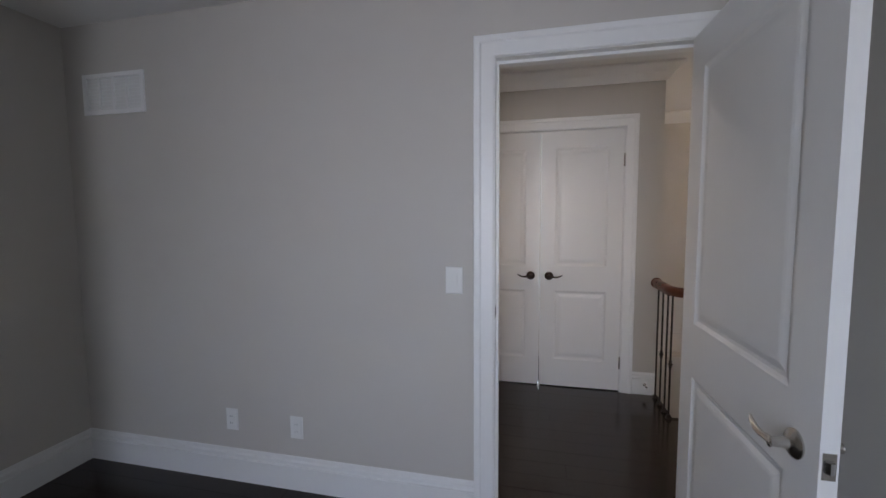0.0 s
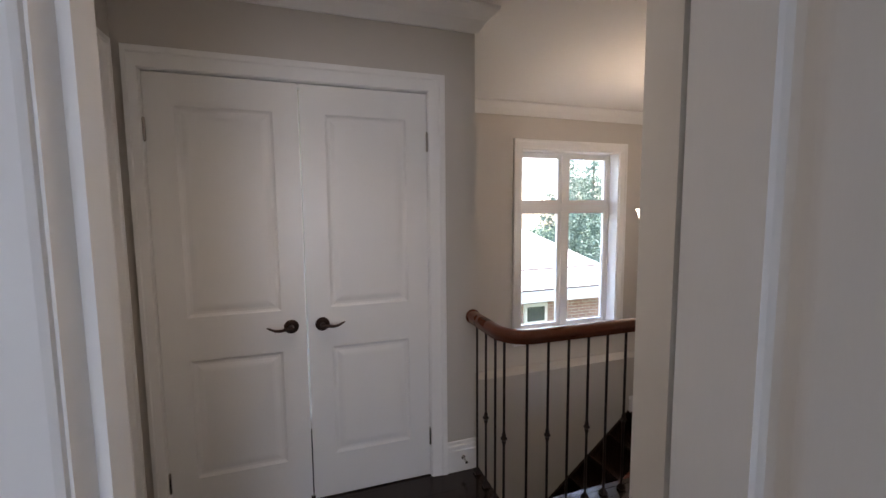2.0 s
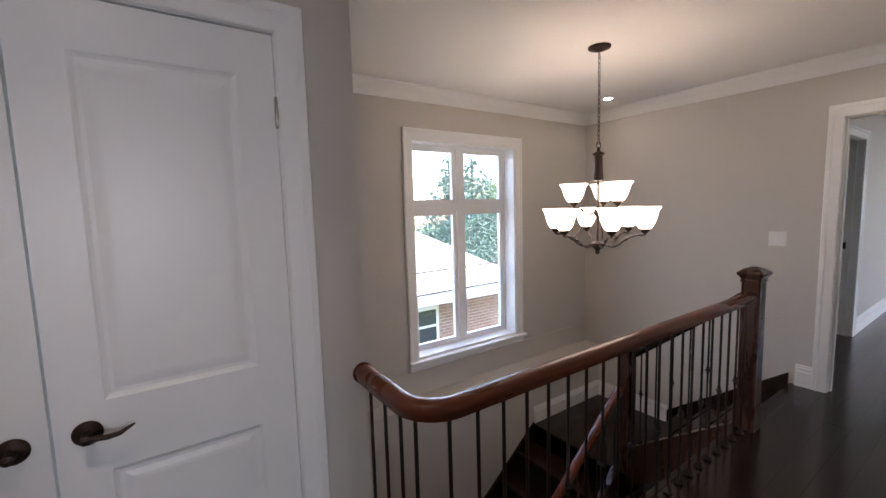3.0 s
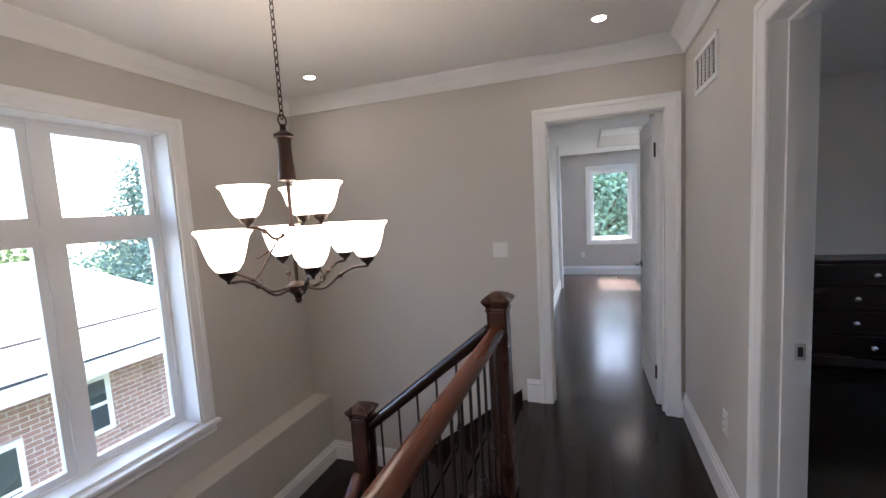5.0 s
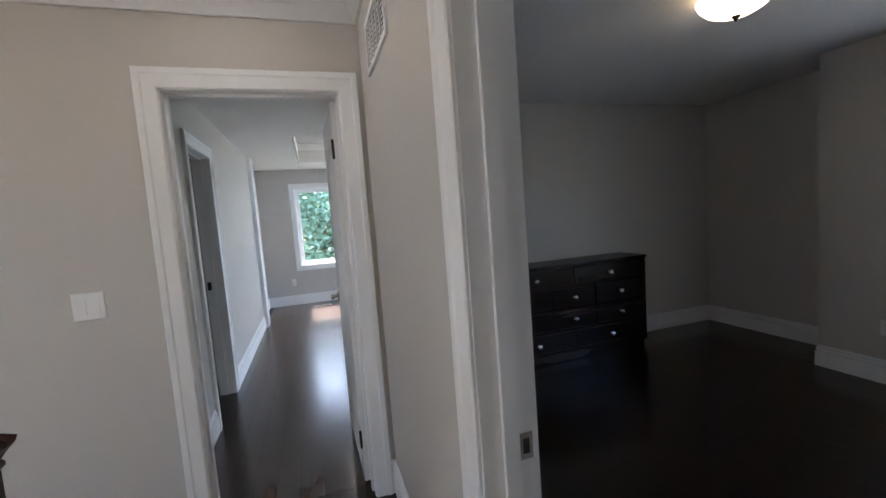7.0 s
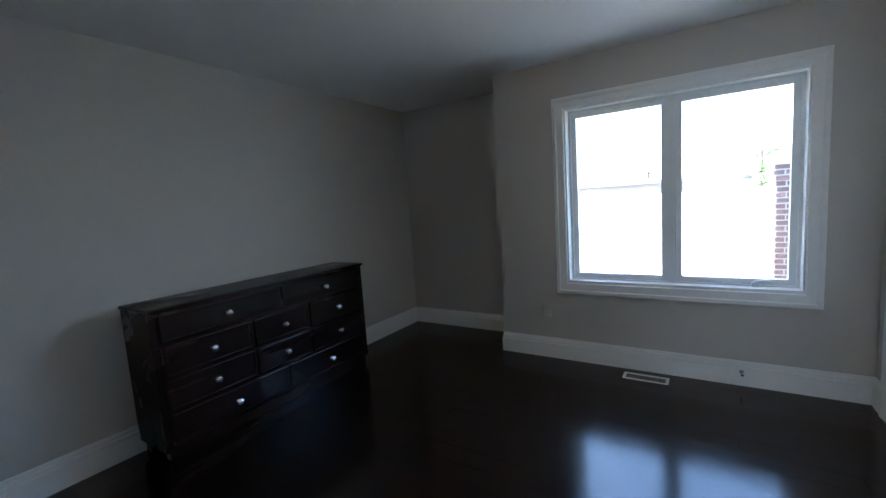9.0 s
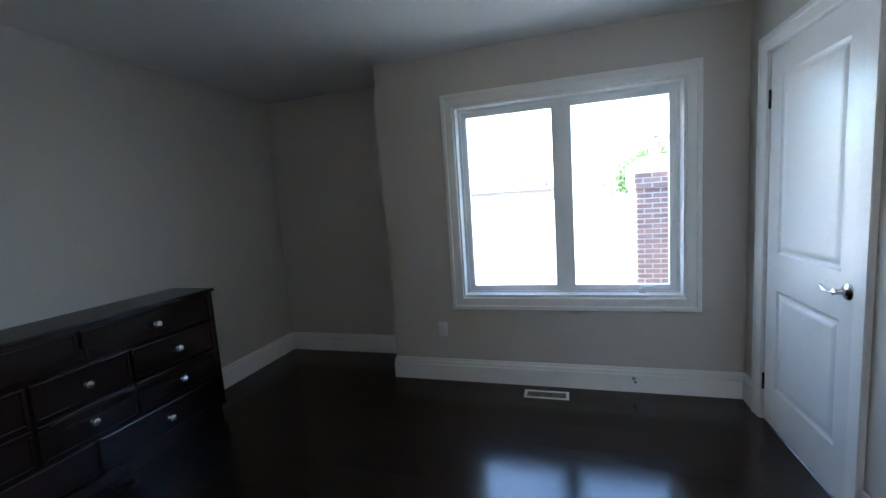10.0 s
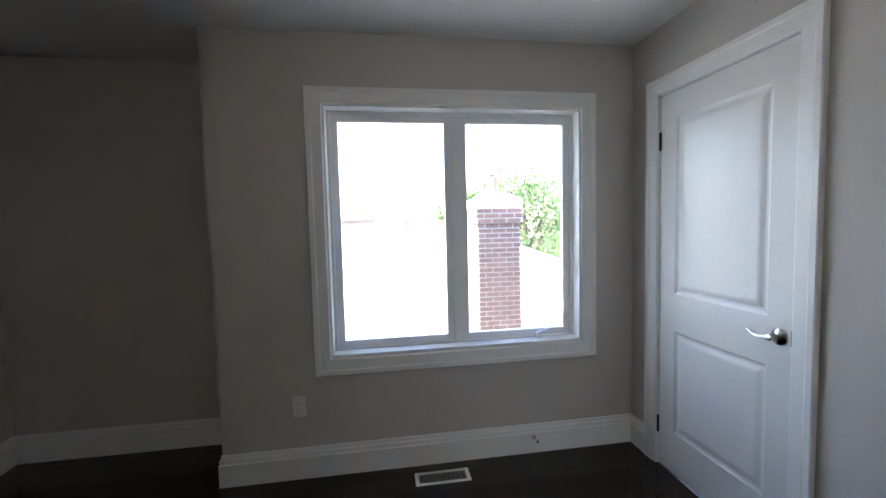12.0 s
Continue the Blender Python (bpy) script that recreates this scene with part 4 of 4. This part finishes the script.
def tree(x, y, z, h, spread, conifer=False, seed=1, label="leafy green tree beside the houses", leaf_mat=None, dense=1.0):
    t = thing("tree", (x, y, z), label, "tree")
    rnd = random.Random(seed)
    part("trunk", tube(B(), [(0, 0, 0), (0.1, 0, h * 0.3), (0.0, 0.1, h * 0.6), (0, 0, h * (0.97 if conifer else 0.78))], [0.28, 0.2, 0.13, 0.03], 8), BARK, t)
    verts, faces = [], []
    clumps = []
    if conifer:
        tiers = 30
        for k in range(tiers):
            f = k / tiers
            reach = spread * (1 - f) ** 0.9 * rnd.uniform(0.82, 1.08) + 0.12
            n = max(4, int(13 * (1 - f) + 3))
            turn = rnd.uniform(0, 6.283)
            for j in range(n):
                a = turn + j * 6.283 / n + rnd.uniform(-0.15, 0.15)
                rr = reach * rnd.uniform(0.8, 1.08)
                for q in (0.35, 0.6, 0.82, 1.0):
                    if q * rr > 0.25 or q == 1.0:
                        clumps.append((q * rr * math.cos(a), q * rr * math.sin(a), h * (0.1 + 0.9 * f) - 0.22 * q * rr + 0.12 * (q * rr if q == 1.0 else 0), 0.46))
    else:
        for k in range(int(150 * dense)):
            a, e = rnd.uniform(0, 6.283), rnd.uniform(-0.7, 1.4)
            r = spread * rnd.uniform(0.45, 1.0)
            clumps.append((r * math.cos(a) * math.cos(e), r * math.sin(a) * math.cos(e), h * 0.66 + r * 0.85 * math.sin(e), 0.6))
    per = 22 if conifer else 38
    for cx, cy, cz, cr in clumps:
        for _ in range(per):
            p = Vector((cx + rnd.gauss(0, cr * 0.5), cy + rnd.gauss(0, cr * 0.5), cz + rnd.gauss(0, cr * (0.34 if conifer else 0.42))))
            u = Vector((rnd.gauss(0, 1), rnd.gauss(0, 1), rnd.gauss(0, 0.6))).normalized()
            w = u.cross(Vector((rnd.gauss(0, 1), rnd.gauss(0, 1), rnd.gauss(0, 1)))).normalized()
            s = rnd.uniform(0.05, 0.10) if conifer else rnd.uniform(0.045, 0.10)
            i = len(verts)
            verts += [p - u * s, p + w * s * 0.6, p + u * s, p - w * s * 0.6]
            faces.append((i, i + 1, i + 2, i + 3))
    me = bpy.data.meshes.new("crown")
    me.from_pydata(verts, [], faces)
    me.materials.append(NEEDLE if conifer else (leaf_mat or LEAF))
    c = new("crown", me)
    c.parent = t
    tagged(c, kind="stuff")
    if not conifer:
        for k in range(7):
            a = k * 0.9
            part("limb", tube(B(), [(0, 0, h * (0.35 + 0.04 * k)), (0.4 * spread * math.cos(a), 0.4 * spread * math.sin(a), h * (0.5 + 0.04 * k)), (0.75 * spread * math.cos(a), 0.75 * spread * math.sin(a), h * (0.6 + 0.04 * k))], [0.1, 0.06, 0.02], 6), BARK, t)
    return t


def far_window(parent, x, y, z, w, h, out):
    fw = part("window", box(B(), x - w / 2, x + w / 2, y, y + out * 0.05, z, z + h), SIDING, parent, "white framed window")
    for a, b in ((z + 0.08, z + h / 2 - 0.03), (z + h / 2 + 0.03, z + h - 0.08)):
        part("pane", box(B(), x - w / 2 + 0.08, x + w / 2 - 0.08, y + out * 0.051, y + out * 0.056, a, b), GLASSDARK, fw)


def hip_roof(bm, x0, x1, y0, y1, z, rise, inset):
    ym = (y0 + y1) / 2
    v = [bm.verts.new(p) for p in ((x0, y0, z), (x1, y0, z), (x1, y1, z), (x0, y1, z), (x0 + inset, ym, z + rise), (x1 - inset, ym, z + rise))]
    for f in ((0, 1, 5, 4), (1, 2, 5), (2, 3, 4, 5), (3, 0, 4), (3, 2, 1, 0)):
        bm.faces.new([v[i] for i in f])
    return bm


nh = thing("house", (4, 13.9, -5.6), "brick neighbour house with a pale roof and white windows", "house")
part("wall", box(B(), -9, 4.2, -3.4, 4.2, 0, 5.1), BRICKWALL, nh)
part("roof", hip_roof(B(), -9.6, 4.6, -3.95, 4.8, 5.3, 1.2, 0.9), SHINGLE, nh, "pale sunlit roof")
part("fascia", box(B(), -9.55, 4.55, -3.94, -3.80, 5.02, 5.295), SIDING, nh)
far_window(nh, 2.03, -3.4, 3.97, 0.62, 0.9, -1)
far_window(nh, 0.92, -3.4, 3.1, 0.66, 1.3, -1)
far_window(nh, -1.2, -3.4, 3.0, 1.0, 1.5, -1)
for zz in (5.36, 5.81):
    part("cable", tube(B(), [(-8, -4.3, zz + 0.1), (0, -4.3, zz), (6, -4.3, zz + 0.05), (14, -4.3, zz + 0.3)], 0.019, 5), DARK, nh, "black overhead cable")

for i, (x, y, h, s, c) in enumerate(((22.5, 27, 9.6, 3.6, True), (15.0, 22, 10.3, 4.4, True), (17.9, 23.5, 10.6, 4.4, True), (8.5, 27, 6.6, 2.2, False), (12.0, 26, 6.9, 2.2, False), (21.5, 25, 9.5, 3, False))):
    tree(x, y, -5.6, h, s, c, seed=i + 3, label="dark green spruce tree behind the neighbour house" if c else "leafy green tree behind the neighbour house")
for i, (x, y, h, s) in enumerate(((17.5, 3.5, 9.5, 3.0), (19.5, 0.0, 10, 3.2), (20.0, 6.5, 10, 3.2), (24.0, 3.0, 12, 4.2))):
    tree(x, y, -5.6, h, s, False, seed=i + 20, label="leafy green tree east of the house", leaf_mat=LEAFSKYLIT, dense=2.8)
for i, (x, y, h, s) in enumerate(((-1.7, -15.5, 10.7, 2.9), (0.75, -17, 11.0, 1.1), (3.6, -31, 8.3, 0.7), (0.2, -27, 7.0, 0.8), (-6.5, -20, 8.4, 3.0), (10, -34, 7.5, 2.2), (17, -40, 7.5, 2.4))):
    tree(x, y, -5.6, h, s, False, seed=i + 40, dense=1.7)

sh = thing("low_roofed_house", (5, -9, -5.6), "neighbour house with a bright pale roof", "house")
part("wall", box(B(), -7.9, 8.9, -4.4, 5.2, 0, 4.48), BRICKWALL, sh)
part("roof", hip_roof(B(), -8.5, 9.5, -5.0, 5.8, 4.5, 2.35, 5.85), SHINGLE, sh, "pale sunlit roof")
part("vent_pipe", tube(B(), [(0.6, 2.6, 5.4), (0.6, 2.6, 5.75), (0.72, 2.6, 5.78)], 0.05, 8), SIDING, sh)
part("vent_pipe", tube(B(), [(0.50, 1.0, 6.35), (0.50, 1.0, 6.52), (0.42, 1.0, 6.57), (0.34, 1.0, 6.52)], 0.035, 8), DARK, sh)
part("roof_vent", box(B(), -0.1, 0.2, 3.2, 3.45, 5.42, 5.58), SIDING, sh)
fh = thing("distant_house", (2.0, -32, -5.6), "small distant brick house with a flat roof", "house")
part("wall", box(B(), -0.75, 0.7, -1, 1.8, 0, 7.35), BRICKWALL, fh)
part("roof", box(B(), -0.85, 0.8, -1.1, 1.9, 7.35, 7.55), SHINGLE, fh)
for ax, ah in ((7.6, 8.6), (5.6, 8.2), (0.45, 9.2)):
    am = thing("utility_pole", (ax, -34, -5.6), "distant dark utility pole with a cross arm", "utility pole")
    part("pole", tube(B(), [(0, 0, 0), (0, 0, ah)], [0.13, 0.09], 8), BARK, am)
    part("cross_arm", box(B(), -0.7, 0.7, -0.16, -0.06, ah - 0.45, ah - 0.33), BARK, am)
fh = thing("distant_house", (11.2, -29, -5.6), "distant brick house with a flat roof", "house")
part("wall", box(B(), -6.3, 6.3, -4, 4, 0, 7.3), BRICKWALL, fh)
part("roof", box(B(), -6.5, 6.5, -4.2, 4.2, 7.3, 7.5), SHINGLE, fh)
far_window(fh, -2.5, 4, 4.2, 1.2, 1.5, 1)
far_window(fh, 2.0, 4, 4.2, 1.2, 1.5, 1)
fh = thing("distant_house", (-4, -36, -5.6), "distant brick house with a pitched roof", "house")
part("wall", box(B(), -5, 5, -4, 4, 0, 5.6), BRICKWALL, fh)
part("roof", hip_roof(B(), -5.5, 5.5, -4.5, 4.5, 5.6, 1.9, 3), SHINGLE, fh)
far_window(fh, 0, 4, 3.4, 1.2, 1.5, 1)

# chimney with single bricks
CW, CH0, CH1 = 0.67, -0.6, 1.60
cm = thing("chimney", (2.765, -4.39 - CW / 2, CH0), "red brick chimney with a mortar crown and clay flue", "chimney")
H = CH1 - CH0
part("core", box(B(), -CW / 2 + 0.006, CW / 2 - 0.006, -CW / 2 + 0.006, CW / 2 - 0.006, 0, H - 0.002), MORTAR, cm)
part("corbel_core", box(B(), -CW / 2 - 0.026, CW / 2 + 0.026, -CW / 2 - 0.026, CW / 2 + 0.026, H - 0.2225, H - 0.003), MORTAR, cm)
part("crown", squares(B(), [(CW / 2 + 0.034, H - 0.002), (CW / 2 + 0.03, H + 0.05), (CW / 2 + 0.02, H + 0.13), (0.17, H + 0.235), (0.12, H + 0.25)]), MORTAR, cm)
fl = part("flue", lathe(B(), [(0.095, H + 0.2), (0.09, H + 0.42), (0.10, H + 0.43), (0.10, H + 0.45), (0.07, H + 0.45)], seg=16), CLAY, cm, smooth=True)
part("rain_cap", lathe(B(), [(0.03, H + 0.45), (0.03, H + 0.50), (0.13, H + 0.52), (0.13, H + 0.535), (0.01, H + 0.60)], seg=16), NICKEL, fl)
course = 0.0745
wide = (CW - 0.01 * 2) / 3
bmesh_brick = mesh_of("brick", box(B(), -wide / 2 + 0.008, wide / 2 - 0.008, -0.045, 0.0, 0.0, course - 0.017), BRICKM)
nc = int(H / course)
rnd = random.Random(5)
for c in range(nc):
    z = H - (c + 1) * course
    grow, wider = (0.034, 1.09) if c < 2 else ((0.024, 1.06) if c == 2 else (0.0, 1.0))
    for side in range(4):
        shift = wide / 2 if (c + side) % 2 else 0.0
        for k in range(4 if shift else 3):
            x = -CW / 2 + 0.01 + wide * (k + 0.5) - shift
            if k == 0 and shift or k == 3 and shift:
                continue
            bk = new("brick", bmesh_brick)
            bk.parent = cm
            bk.matrix_local = Matrix.Rotation(radians(90 * side), 4, "Z") @ pose(x * wider, CW / 2 + 0.004 + grow + rnd.uniform(-0.002, 0.002), z) @ Matrix.Diagonal((wider, 1, 1, 1))
        if shift:
            for x in (-CW / 2 + wide / 4 + 0.005, CW / 2 - wide / 4 - 0.005):
                bk = new("brick", bmesh_brick)
                bk.parent = cm
                bk.matrix_local = Matrix.Rotation(radians(90 * side), 4, "Z") @ pose(x * wider, CW / 2 + 0.004 + grow + rnd.uniform(-0.002, 0.002), z) @ Matrix.Diagonal((0.5 * wider, 1, 1, 1))

# floor planks
floor_ob = bpy.data.objects["floor"]
PW = 0.124
plank_meshes = {}
rnd = random.Random(11)


def planks(x0, x1, y0, y1, mat=FLOORW):
    y = y0
    while y < y1 - 0.004:
        w = min(PW, y1 - y)
        x = x0 - rnd.uniform(0, 1.2)
        while x < x1:
            ln = rnd.choice((1.2, 1.6, 2.0))
            a, b = max(x, x0), min(x + ln, x1)
            x += ln
            if b - a < 0.02:
                continue
            key = (round(b - a, 2), round(w, 3), mat.name)
            if key not in plank_meshes:
                hw, l = w / 2 - 0.0004, key[0] / 2 - 0.0004
                plank_meshes[key] = mesh_of("plank", rings(B(), [[(-l + i, -hw + i, z), (l - i, -hw + i, z), (l - i, hw - i, z), (-l + i, hw - i, z)] for i, z in ((0, -0.0175), (0, -0.0003), (0.0003, 0.0))]), mat)
            p = new("plank", plank_meshes[key])
            p.parent = floor_ob
            p.location = ((a + b) / 2, y + w / 2, rnd.uniform(-0.0002, 0.0002))
            p.rotation_euler = (rnd.uniform(-0.0012, 0.0012), rnd.uniform(-0.0001, 0.0001), 0)
        y += PW


planks(-1.55, 1.78, -0.69, HY0)
planks(3.03, 6.77, -0.69, HY0)
planks(5.425, 6.77, -1.17, -0.69)
planks(DOOR_A[0], DOOR_A[1], HY0, HY1)
planks(DOOR_B[0], DOOR_B[1], HY0, HY1)
planks(HWX, X3, HY1, EDGE_Y - 0.02)
planks(HWX, SWX - 0.02, EDGE_Y - 0.02, 4.22)
planks(0.165, HWX, 3.30, 4.075)
planks(0.375, 1.61, 4.22, 4.34)
planks(X3, X3B, 2.885, 3.63)
# far floor takes the wood lightened for the sun patch
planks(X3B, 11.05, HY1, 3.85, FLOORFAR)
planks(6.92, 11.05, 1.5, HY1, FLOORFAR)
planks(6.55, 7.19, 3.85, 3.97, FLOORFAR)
